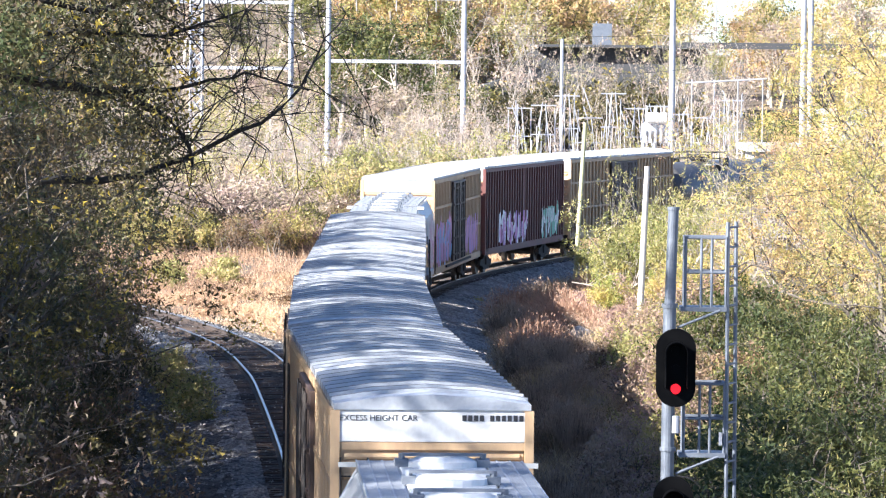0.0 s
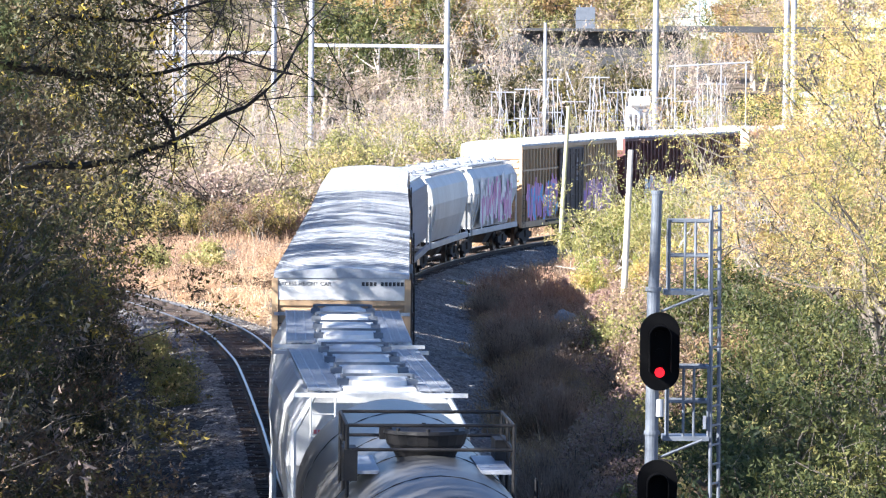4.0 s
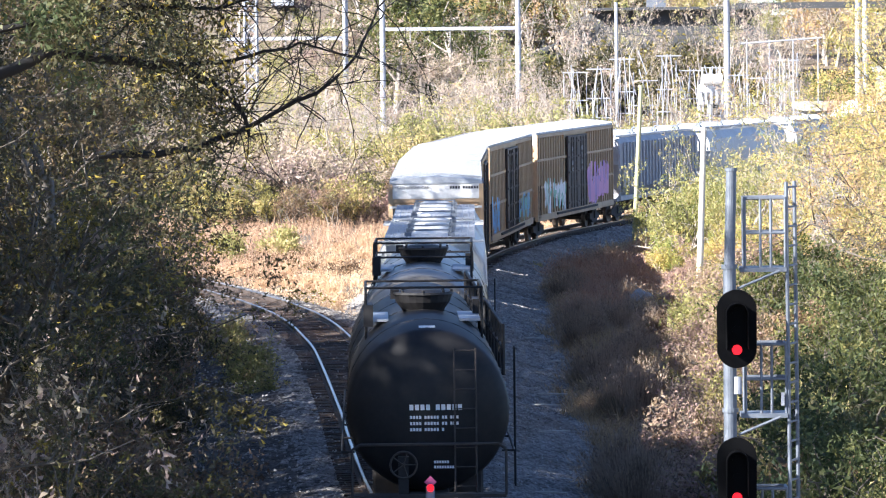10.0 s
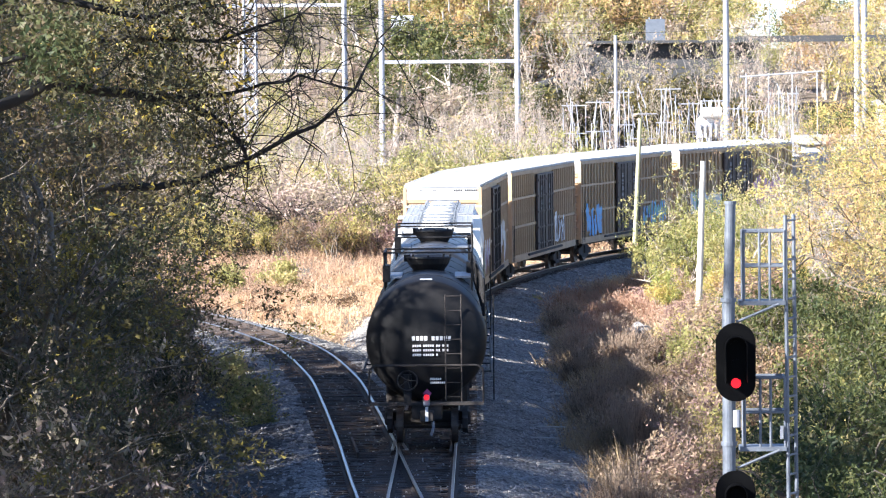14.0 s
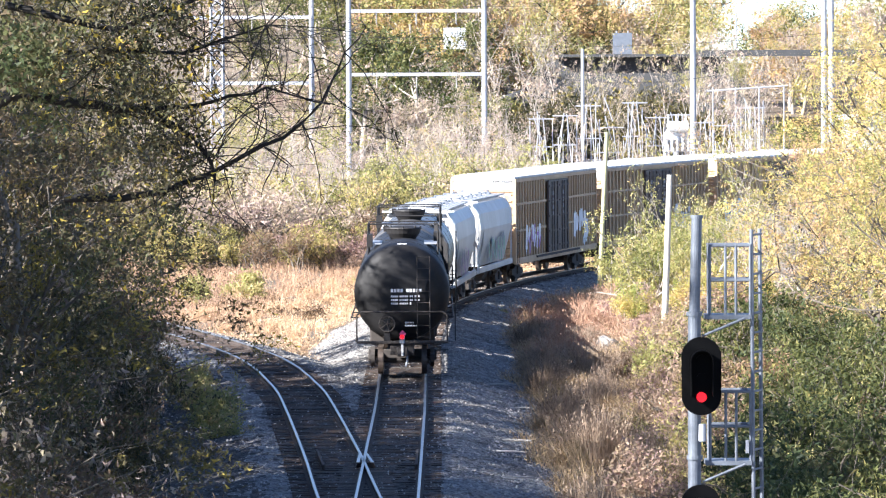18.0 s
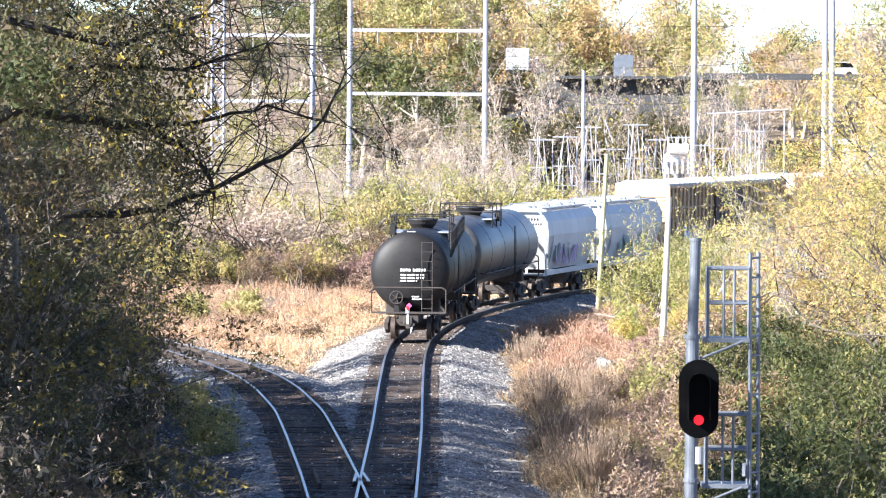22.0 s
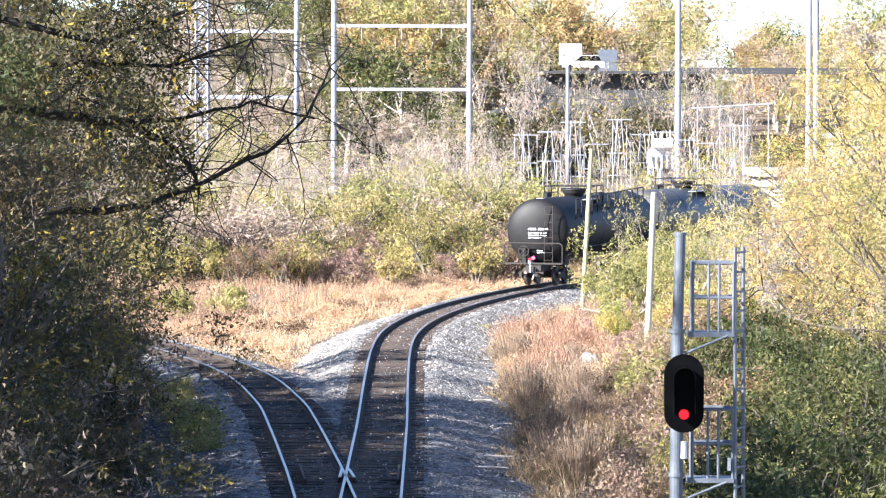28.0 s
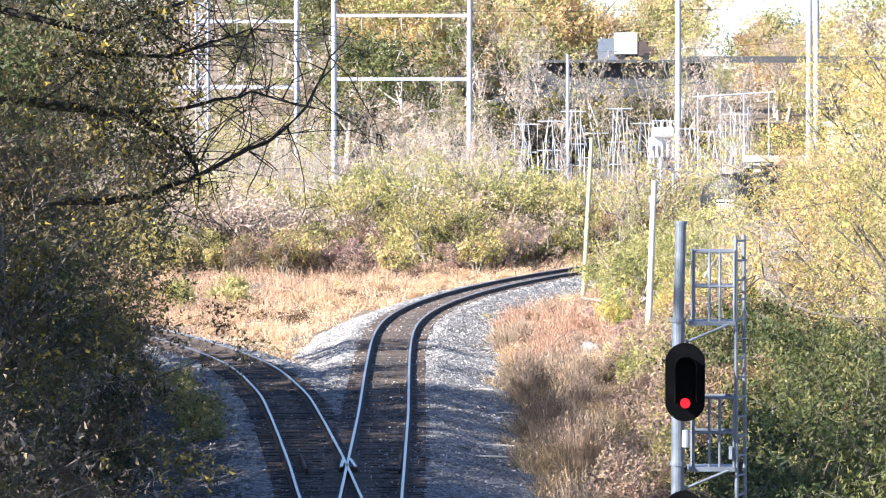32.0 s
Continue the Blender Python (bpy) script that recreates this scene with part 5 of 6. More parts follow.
# ---- plants ----
class Grower:
    """Branches as tapered tubes, and the places where leaves sit."""

    def __init__(self, seed):
        self.rng = random.Random(seed)
        self.v, self.f, self.tips = [], [], []

    def tube(self, pts, r0, r1, seg, joint=None):
        """A tapered tube; joint is a corner of the limb that it grows from."""
        base = len(self.v)
        n = len(pts)
        for i, p in enumerate(pts):
            d = (pts[min(i + 1, n - 1)] - pts[max(i - 1, 0)]).normalized()
            u = d.orthogonal().normalized()
            w = d.cross(u)
            r = r0 + (r1 - r0) * i / (n - 1)
            for k in range(seg):
                a = k / seg * math.tau
                self.v.append(p + u * (r * math.cos(a)) + w * (r * math.sin(a)))
        for i in range(n - 1):
            for k in range(seg):
                a, b = base + i * seg + k, base + i * seg + (k + 1) % seg
                self.f.append((a, b, b + seg, a + seg))
        if joint is not None:
            self.f.append((joint, joint + 1, base))
        return base

    def limb(self, p, d, length, r, level, top, spread=0.75, up=0.25, kids=4, wob=0.22, joint=None):
        g = self.rng
        n = 5 if level == 0 else 4 if level == 1 else 3
        pts = [p.copy()]
        q = p.copy()
        for i in range(n):
            d = (d + Vector((g.gauss(0, wob), g.gauss(0, wob), g.gauss(0, wob) + up * 0.3))).normalized()
            q = q + d * (length / n)
            pts.append(q.copy())
        seg = 6 if level == 0 else 4 if level == 1 else 3
        base = self.tube(pts, r, r * 0.45, seg, joint)
        if level >= top:
            for k in range(1, n + 1):
                self.tips.append((pts[k], length / n))
            return
        for i in range(kids + (2 if level == 0 else 0)):
            t = g.uniform(0.35, 1.0) if level else g.uniform(0.3, 1.0)
            j = min(int(t * n), n - 1)
            a = pts[j].lerp(pts[j + 1], t * n - j)
            side = Vector((g.gauss(0, 1), g.gauss(0, 1), g.gauss(0.1, 0.5))).normalized()
            nd = (d * (1 - spread) + side * spread + Vector((0, 0, up))).normalized()
            self.limb(a, nd, length * g.uniform(0.45, 0.75), r * (1 - 0.55 * t) * 0.6, level + 1, top, spread, up, kids, wob, base + j * seg)


def leaf_cards(name, pts, size, mat, parent, seed, squash=0.5, label="", along=None, facing=None):
    """Small pointed leaves, each one triangle, at random tilt or lying along a twig and facing one way."""
    rng = np.random.default_rng(seed)
    n = len(pts)
    a = rng.normal(size=(n, 3)) if along is None else along
    a = a / np.linalg.norm(a, axis=1)[:, None]
    b = np.cross(a, rng.normal(size=(n, 3)) if facing is None else facing)
    b /= np.linalg.norm(b, axis=1)[:, None] + 1e-9
    s = size * rng.uniform(0.6, 1.3, (n, 1))
    v = np.stack([pts - a * s + b * s * squash, pts - a * s * 0.4 - b * s * squash * 1.3, pts + a * s * 1.3], 1).reshape(-1, 3)
    me = bpy.data.meshes.new(name)
    me.vertices.add(3 * n)
    me.vertices.foreach_set("co", v.astype(np.float32).ravel())
    me.loops.add(3 * n)
    me.loops.foreach_set("vertex_index", np.arange(3 * n, dtype=np.int32))
    me.polygons.add(n)
    me.polygons.foreach_set("loop_start", np.arange(0, 3 * n, 3, dtype=np.int32))
    me.update(calc_edges=True)
    me.materials.append(mat)
    ob = new(name, me)
    ob.parent = parent
    return tagged(ob, label)


def plant(name, label, category, group, height, leaves, size, leaf, bark, seed, stems=1, spread=0.75, up=0.25, kids=4, top=2, droop=0.0, fill=1.0, radius=None):
    """A tree or shrub: trunk with limbs, and a crown of single leaves round its twigs."""
    th = thing(name, label, category, group)
    g = Grower(seed)
    for i in range(stems):
        d = Vector((g.rng.gauss(0, 0.08 if stems == 1 else 0.45), g.rng.gauss(0, 0.08 if stems == 1 else 0.45), 1)).normalized()
        g.limb(Vector((g.rng.uniform(-0.3, 0.3) * (stems > 1), g.rng.uniform(-0.3, 0.3) * (stems > 1), -0.3)), d, height * (0.62 if stems == 1 else 0.55) * g.rng.uniform(0.8, 1.1), radius or height * 0.018 + 0.02, 0, top, spread, up, kids, 0.22, 0 if i else None)
    trunk = mesh_object("trunk", [tuple(v) for v in g.v], g.f, bark, th, smooth=True)
    if leaves:
        rng = np.random.default_rng(seed)
        tip = np.array([t[0][:] for t in g.tips])
        ln = np.array([t[1] for t in g.tips])
        # sprays: a dozen leaves along a short twig, turned alike
        m = max(8, leaves // 13)
        k = rng.integers(0, len(tip), m)
        at = tip[k] + rng.normal(size=(m, 3)) * (ln[k] * 0.5 * fill + 0.04)[:, None]
        at[:, 2] -= droop * rng.random(m)
        twig = rng.normal(size=(m, 3)) + np.array((0, 0, -0.25 if droop else 0.2))
        twig /= np.linalg.norm(twig, axis=1)[:, None]
        face = rng.normal(size=(m, 3)) * 0.8 + np.array((0, 0, 0.7))
        j = rng.integers(0, m, leaves)
        reach = size * 5.0
        pts = at[j] + twig[j] * (rng.uniform(-1, 1, leaves) * reach)[:, None] + rng.normal(size=(leaves, 3)) * size * 1.3
        leaf_cards("crown", pts, size, leaf, th, seed + 1, 0.42, along=twig[j] * 0.6 + rng.normal(size=(leaves, 3)) * 0.6, facing=face[j] + rng.normal(size=(leaves, 3)) * 0.45)
    return th


def place(proto, spots, rng, low=0.8, high=1.2, flat=1.0):
    """Sets a plant and its copies on the ground."""
    for i, (x, y, *k) in enumerate(spots):
        s = (k[0] if k else 1.0) * rng.uniform(low, high)
        m = pose(x, y, float(ground_z(x, y)), 0, 0, rng.uniform(0, 360)) @ Matrix.Diagonal((s, s, s * flat, 1))
        if i == 0:
            proto.matrix_basis = m
        else:
            copy_thing(proto, m)


def blades(name, label, x, y, z, high, height, width, mat, seed, lean=0.25, category="grass"):
    """Tufts of standing dry blades as single narrow triangles."""
    rng = np.random.default_rng(seed)
    n = len(x)
    wave = 0.75 + 0.3 * np.sin(x * 1.9 + 2.0 * np.sin(y * 0.37)) * np.sin(y * 0.61 + 1.7 * np.sin(x * 0.8)) + 0.25 * np.sin(x * 5.3 + y * 2.1) * np.sin(y * 2.9 - x * 3.1)
    h = height * high * rng.uniform(0.45, 1.3, n) * wave
    a = rng.uniform(0, math.tau, n)
    w = width * rng.uniform(0.6, 1.4, n)
    base = np.c_[x, y, z - 0.05]
    side = np.c_[np.cos(a), np.sin(a), np.zeros(n)] * w[:, None]
    tip = base + np.c_[rng.normal(0, lean, n) * h, rng.normal(0, lean, n) * h, h]
    v = np.stack([base - side, base + side, tip], 1).reshape(-1, 3)
    me = bpy.data.meshes.new(name)
    me.vertices.add(3 * n)
    me.vertices.foreach_set("co", v.astype(np.float32).ravel())
    me.loops.add(3 * n)
    me.loops.foreach_set("vertex_index", np.arange(3 * n, dtype=np.int32))
    me.polygons.add(n)
    me.polygons.foreach_set("loop_start", np.arange(0, 3 * n, 3, dtype=np.int32))
    me.update(calc_edges=True)
    me.materials.append(mat)
    return tagged(new(name, me), label, category, kind="stuff")


def build_plants():
    R = random.Random(21)
    U = R.uniform
    # far hillside woods beyond the highway and yard
    R.seed(201)
    for i, (leaf, n) in enumerate((("leaf_tan", 20), ("leaf_lime", 24), ("leaf_orange", 8), ("leaf_mid", 24))):
        p = plant("tree", "autumn tree on the far hillside in full leaf", "tree", "hillside trees", 10, 3600, 0.13, M[leaf], M["bark_pale"], 40 + i, kids=4)
        spots = []
        while len(spots) < n:
            y = U(440, 680)
            u = U(-50, 56)
            x = u * y / 600
            if 17 < u < 33 or (y < 520 and u > 3):
                continue
            spots.append((x, y))
        place(p, spots, R, 0.7, 1.25)
    R.seed(245)
    for i, (leaf, n, h) in enumerate((("leaf_tan", 9, 15), ("leaf_lime", 8, 14), ("leaf_orange", 9, 16), ("leaf_mid", 9, 15))):
        p = plant("tree", "tall autumn tree along the crest of the hill", "tree", "ridge trees", h, 5200, 0.15, M[leaf], M["bark"], 170 + i, kids=5)
        place(p, [(U(-0.064, 0.044) * y, y) for y in [U(640, 700) for _ in range(n)]], R, 0.85, 1.2)
    R.seed(202)
    big = plant("tree", "broad golden tree standing above the highway", "tree", "", 14, 7500, 0.16, M["leaf_orange"], M["bark_dark"], 48, kids=5, top=3)
    place(big, [(11.8, 530, 1.15), (17.2, 542, 0.98), (22.5, 548, 0.80)], R, 1.0, 1.0)
    # bare tan scrub woods round the yard
    R.seed(203)
    for i, (leaf, n, lv, bark) in enumerate((("leaf_tan", 40, 600, "bark_pale"), ("leaf_tan", 60, 280, "bark_pale"), ("leaf_lime", 16, 1000, "bark_pale"), ("leaf_tan", 26, 200, "bark_pale"))):
        p = plant("sapling", "thin half-bare sapling with tan leaves", "tree", "scrub saplings", 9.0, lv, 0.08, M[leaf], M[bark], 60 + i, spread=0.5, up=0.5, kids=3, top=3, radius=0.065)
        spots = []
        while len(spots) < n:
            y = U(285, 495)
            u = U(-58, 62)
            x = u / 1000 * y
            if 13 < u < 48 and (y > 375 or U(0, 1) < 0.6):
                continue
            spots.append((x, y))
        place(p, spots, R, 0.75, 1.2)
    R.seed(204)
    p = plant("bare_sapling", "pale bare sapling in front of the overpass", "tree", "saplings by the overpass", 9.0, 260, 0.10, M["leaf_tan"], M["bark_pale"], 66, spread=0.55, up=0.45, kids=4, top=3, radius=0.08)
    place(p, [(U(1, 27), U(446, 496)) for _ in range(13)], R, 0.9, 1.4)
    for k, (leaf, n) in enumerate((("leaf_lime", 3), ("leaf_tan", 4))):
        R.seed(240 + k)
        p = plant("roadside_sapling", "thin sapling with sparse leaves on the highway slope", "tree", "roadside saplings", 9.5, 650, 0.09, M[leaf], M["bark_pale"], 160 + k, spread=0.5, up=0.4, kids=4, top=3, radius=0.06)
        place(p, [(7.5 + 17 * (j + U(0, 1)) / n, U(478, 496)) for j in range(n)], R, 0.75, 1.15)
    R.seed(231)
    p = plant("bare_sapling", "slim upright grey-brown sapling nearly without leaves", "tree", "upright saplings", 8.0, 260, 0.07, M["leaf_tan"], M["bark_pale"], 63, spread=0.32, up=0.75, kids=4, top=2, radius=0.055)
    spots = [(U(-0.056, 0.016), U(296, 400)) for _ in range(70)]
    place(p, [(u * y, y) for u, y in spots], R, 0.7, 1.25)
    R.seed(230)
    p = plant("bare_sapling", "slender leafless sapling in front of the switchgear", "tree", "bare saplings by the yard", 8.5, 120, 0.07, M["leaf_tan"], M["bark_pale"], 64, spread=0.45, up=0.5, kids=4, top=3, radius=0.05)
    place(p, [(U(0.010, 0.052) * y, y) for y in [U(322, 368) for _ in range(11)]], R, 0.7, 1.15)
    R.seed(205)
    p = plant("slope_bush", "green bush on the highway slope", "shrub", "slope bushes", 4.0, 1200, 0.19, M["leaf_mid"], M["bark"], 67, stems=4, kids=3)
    place(p, [(x, U(445, 496)) for x in [U(-28, 34) for _ in range(40)] if not 7 < x < 23], R, 0.7, 1.3)
    R.seed(206)
    # sunlit here, so dark leaves stand in for the slope's shade
    p = plant("dark_bush", "dark bush whose colour gives the highway slope its shade", "shrub", "dark slope bushes", 5.5, 1200, 0.2, M["leaf_dark"], M["bark"], 68, stems=4, kids=3)
    place(p, [(U(6.0, 24), U(455, 490)) for _ in range(34)], R, 0.7, 1.2)
    R.seed(207)
    for k, (leaf, lv) in enumerate((("leaf_tan", 2600), ("leaf_olive", 3200), ("leaf_lime", 3600), ("leaf_orange", 3400))):
        p = plant("tree", "tall autumn tree behind the highway", "tree", "highway trees", 13.5, lv, 0.14, M[leaf], M["bark_pale"], 140 + k, kids=5)
        place(p, [(U(-6, 25), U(520, 565)) for _ in range(9)] + [(U(34, 45), U(520, 565)) for _ in range(2)], R, 0.8, 1.2)
    # shrub belt behind the grass, beyond the curve: a tall olive back, tan and pinkish skirts, dark bare brush between
    R.seed(208)
    # leaf_brown shrubs also give the dark shaded gaps by their colour
    belt = (("leaf_olive", 30, 6.4, 272, 312, 5200, "bark"), ("leaf_lime", 13, 6.4, 278, 312, 4800, "bark"), ("leaf_rust", 14, 4.8, 266, 296, 3800, "bark"), ("leaf_brown", 22, 4.8, 264, 300, 3600, "bark"), ("leaf_tan", 26, 5.4, 270, 304, 4200, "bark"), ("leaf_mid", 14, 4.6, 268, 300, 4400, "bark"),
            ("leaf_rust", 12, 3.0, 264, 284, 2800, "bark"), ("leaf_olive", 32, 3.4, 262, 286, 3000, "bark"), ("leaf_lime", 9, 7.0, 288, 318, 4800, "bark"))
    for i, (leaf, n, h, y0, y1, lv, bark) in enumerate(belt):
        p = plant("shrub", "dense autumn shrub at the edge of the grass", "shrub", "shrub belt", h, int(lv * 0.72), 0.075, M[leaf], M[bark], 70 + i, stems=5, kids=3, fill=0.7)
        spots = []
        while len(spots) < n:
            y = U(y0, y1)
            x = U(-18, 15) * y / 280
            if x < track_x(y) - 9.5 or y > 286:
                spots.append((x, y))
        place(p, spots, R, 0.75, 1.2)
    p = plant("dark_brush", "dark twiggy brush among the shrubs", "shrub", "dark brush", 3.0, 350, 0.05, M["leaf_brown"], M["bark"], 78, stems=8, kids=4, top=2, radius=0.022)
    spots = []
    while len(spots) < 26:
        y = U(262, 294)
        x = U(-18, 11) * y / 275
        if x < track_x(y) - 8.0:
            spots.append((x, y))
    place(p, spots, R, 0.7, 1.25)
    # left bank: dark trees whose shade falls over the tracks
    R.seed(209)
    for i, (leaf, n, h, lv) in enumerate((("leaf_dark", 13, 14.5, 9500), ("leaf_bank", 12, 12.5, 9000), ("leaf_green", 5, 9, 7000))):
        p = plant("bank_tree", "dark leafy tree on the shaded bank", "tree", "left bank trees", h, int(lv * 1.5), 0.058, M[leaf], M["bark"], 80 + i, kids=4, top=3, droop=0.3, fill=0.6)
        place(p, [(-0.056 * y - 4.6 - abs(R.gauss(0, 1.6)) - (2.4 if y < 96 else 0.0), y) for y in [82 + 88 * (k + U(0, 1)) / n for k in range(n)]], R, 0.85, 1.15)
    R.seed(210)
    for i, (leaf, n, h) in enumerate((("leaf_dark", 24, 4.2), ("leaf_green", 10, 3.0), ("leaf_brown", 16, 4.0), ("leaf_tan", 7, 3.4))):
        p = plant("bank_shrub", "tangled dark shrub beside the track", "shrub", "left bank shrubs", h, 6000, 0.055, M[leaf], M["bark"], 90 + i, stems=4, kids=3, fill=0.7)
        place(p, [(-0.056 * y - 1.7 - abs(R.gauss(0, 1.1)), y) for y in [U(84, 176) for _ in range(n)]], R, 0.7, 1.2)
    R.seed(211)
    p = plant("lime_bush", "small yellow-green bush in the dry grass", "shrub", "small bushes", 1.5, 1800, 0.07, M["leaf_lime"], M["bark"], 98, stems=5, kids=3)
    place(p, [(-9.4, 232), (-10.6, 236), (-11.9, 231), (-12.9, 238), (-9.9, 243), (2.0, 215.8, 0.45), (-5.0, 246, 0.5)], R, 0.9, 1.2)
    R.seed(212)
    p = plant("scrub", "low tan scrub below the saplings", "shrub", "scrub", 2.8, 1000, 0.10, M["leaf_tan"], M["bark_pale"], 99, stems=4, kids=3)
    spots = [(U(-0.058, 0.06), U(298, 430)) for _ in range(76)]
    place(p, [(u * y, y) for u, y in spots if y < 335 or not 0.016 < u < 0.046], R, 0.7, 1.3)
    R.seed(213)
    for i, (n, bark) in enumerate(((12, "bark"), (12, "bark_pale"))):
        p = plant("bare_shrub", "leafless tangle of pale twigs on the bank", "shrub", "bare shrubs", 5.5, 500, 0.06, M["leaf_tan"], M[bark], 95 + i, stems=5, kids=3, top=3, radius=0.035)
        place(p, [(-0.056 * y - 3.0 - abs(R.gauss(0, 1.6)), y) for y in [U(84, 165) for _ in range(n)]], R, 0.8, 1.5)
    R.seed(214)
    p = plant("bare_shrub", "pinkish leafless bush beside the curve", "shrub", "", 4.6, 300, 0.045, M["leaf_tan"], M["bark_pale"], 94, stems=6, kids=4, top=3, radius=0.028)
    place(p, [(11.3, 203), (12.4, 213), (13.2, 206), (12.2, 196), (13.9, 198), (14.6, 208)], R, 0.95, 1.25)
    R.seed(215)
    p = plant("field_bush", "low rusty bush among the dry grass", "shrub", "field bushes", 1.1, 1200, 0.06, M["leaf_brown"], M["bark"], 93, stems=5, kids=3)
    place(p, [(track_x(y) - U(5.5, 13.5), y) for y in [U(206, 248) for _ in range(22)]], R, 0.5, 1.2)
    p = plant("verge_weed", "small green weed in the dry grass", "shrub", "verge weeds", 0.9, 900, 0.04, M["leaf_lime"], M["bark"], 96, stems=5, kids=3)
    place(p, [(track_x(y) + U(4.6, 6.8), y) for y in (112, 121, 128, 137, 141, 150, 163, 178, 199)], R, 0.6, 1.2)
    R.seed(216)
    p = plant("edge_shrub", "low bright green shrub beside the branch track", "shrub", "", 1.7, 2800, 0.062, M["leaf_lime"], M["bark"], 97, stems=5, kids=3)
    place(p, [(-7.5, 152), (-8.0, 156), (-7.4, 148), (-8.7, 161), (-9.2, 166), (-7.0, 143, 0.9)], R, 0.8, 1.1)
    # tall woods further off, whose dappled shade lies on train and track
    R.seed(217)
    for i, (n, lv, size, y0, y1, h) in enumerate(((6, 2300, 0.21, 62, 88, 21), (9, 2800, 0.14, 44, 80, 21), (22, 1600, 0.32, 88, 182, 14.0), (22, 1500, 0.32, 88, 182, 12.5), (12, 3100, 0.21, 84, 150, 21))):
        p = plant("wood_tree", "tall half-bare woodland tree beside the line", "tree", "woods beside the line", h, lv, size, M["leaf_dark"], M["bark"], 130 + i, kids=4, top=3 if h > 15 else 2, radius=0.24 if h > 15 else 0.16, spread=0.42 if h > 15 else 0.7)
        back = 9.0 if h > 15 else 7.0
        place(p, [(-0.089 * y - U(back, back + 3.5) - (4.0 if y < 80 else 1.5 if y < 88 else 0.0), y) for y in [y0 + (y1 - y0) * (k + U(0, 1)) / n for k in range(n)]], R, 0.85, 1.15)
    # right bank: gold above, green below
    R.seed(218)
    for i, (leaf, n, h, lv) in enumerate((("leaf_gold", 9, 9.5, 13000), ("leaf_lime", 7, 8.0, 12000), ("leaf_orange", 8, 8.5, 12000))):
        p = plant("bank_tree", "golden autumn tree on the bank", "tree", "right bank trees", h, int(lv * 1.05), 0.036, M[leaf], M["bark"], 100 + i, kids=4, top=3, fill=0.75)
        place(p, [(0.057 * y + 4.2 + abs(R.gauss(0, 2.2)), y) for y in [U(125, 225) for _ in range(n)]], R, 0.8, 1.15)
    R.seed(219)
    for i, (leaf, n, h) in enumerate((("leaf_mid", 24, 3.8), ("leaf_lime", 8, 3.4), ("leaf_green", 13, 3.4), ("leaf_brown", 9, 2.6))):
        p = plant("bank_shrub", "leafy shrub on the sunny bank", "shrub", "right bank shrubs", h, 3900, 0.053, M[leaf], M["bark"], 110 + i, stems=4, kids=3, fill=0.6)
        place(p, [(0.050 * y + 1.3 + abs(R.gauss(0, 1.9)), y) for y in [84 + 81 * (k + U(0, 1)) / n for k in range(n)]], R, 0.7, 1.2)
    R.seed(220)
    for k, (leaf, bark) in enumerate((("leaf_tan", "bark_pale"), ("leaf_rust", "bark"))):
        p = plant("dry_brush", "grey-brown dry brush with few leaves", "shrub", "dry brush", 1.5, 800, 0.045, M[leaf], M[bark], 150 + k, stems=7, kids=3, top=2, radius=0.012)
        place(p, [(track_x(y) + U(5.4, 9.8), y) for y in [U(100, 232) for _ in range(32)]], R, 0.5, 1.15)
    R.seed(221)
    p = plant("bright_bush", "bright lime-green bush on the bank", "shrub", "", 2.6, 4500, 0.058, M["leaf_lime"], M["bark"], 118, stems=4, kids=3)
    place(p, [(8.1, 95), (7.7, 90)], R, 0.9, 1.1)
    R.seed(222)
    p = plant("low_bush", "brownish low bush on the verge", "shrub", "verge bushes", 1.6, 2200, 0.05, M["leaf_brown"], M["bark"], 117, stems=5, kids=3)
    place(p, [(U(0.034, 0.048) * y, y) for y in [104 + 66 * (k + U(0, 1)) / 34 for k in range(34)]], R, 0.65, 1.3)
    R.seed(224)
    for i, (leaf, n, h, lv) in enumerate((("leaf_rust", 14, 2.3, 3600), ("leaf_olive", 12, 2.4, 3800), ("leaf_lime", 6, 2.2, 3600))):
        p = plant("verge_shrub", "rusty and olive shrub between the verge and the signal", "shrub", "verge shrubs", h, lv, 0.045, M[leaf], M["bark"], 180 + i, stems=6, kids=3, fill=0.8)
        place(p, [(U(0.036, 0.050) * y, y) for y in [108 + 74 * (k + U(0, 1)) / n for k in range(n)]], R, 0.7, 1.2)
    R.seed(225)
    p = plant("thicket_tree", "slender yellow-green tree with sparse leaves by the curve", "tree", "thin trees by the curve", 6.6, 900, 0.05, M["leaf_lime"], M["bark_pale"], 190, spread=0.5, up=0.4, kids=4, top=2, radius=0.06)
    place(p, [(0.0352 * 227, 227, 0.85), (0.0415 * 222, 222), (0.047 * 216, 216, 0.9), (0.0585 * 218, 218, 1.1)], R, 0.9, 1.1)
    R.seed(223)
    for i, (leaf, n, h) in enumerate((("leaf_lime", 12, 4.0), ("leaf_gold", 5, 3.6), ("leaf_rust", 8, 2.0))):
        p = plant("thicket", "yellow-green thicket beside the curve", "shrub", "thickets by the curve", h, 8000, 0.044, M[leaf], M["bark_pale"], 120 + i, stems=4, kids=3, up=0.35, fill=0.7)
        place(p, [(0.034 * y + U(0, 0.026) * y, y) for y in [U(188, 232) for _ in range(n)]], R, 0.75, 1.2)


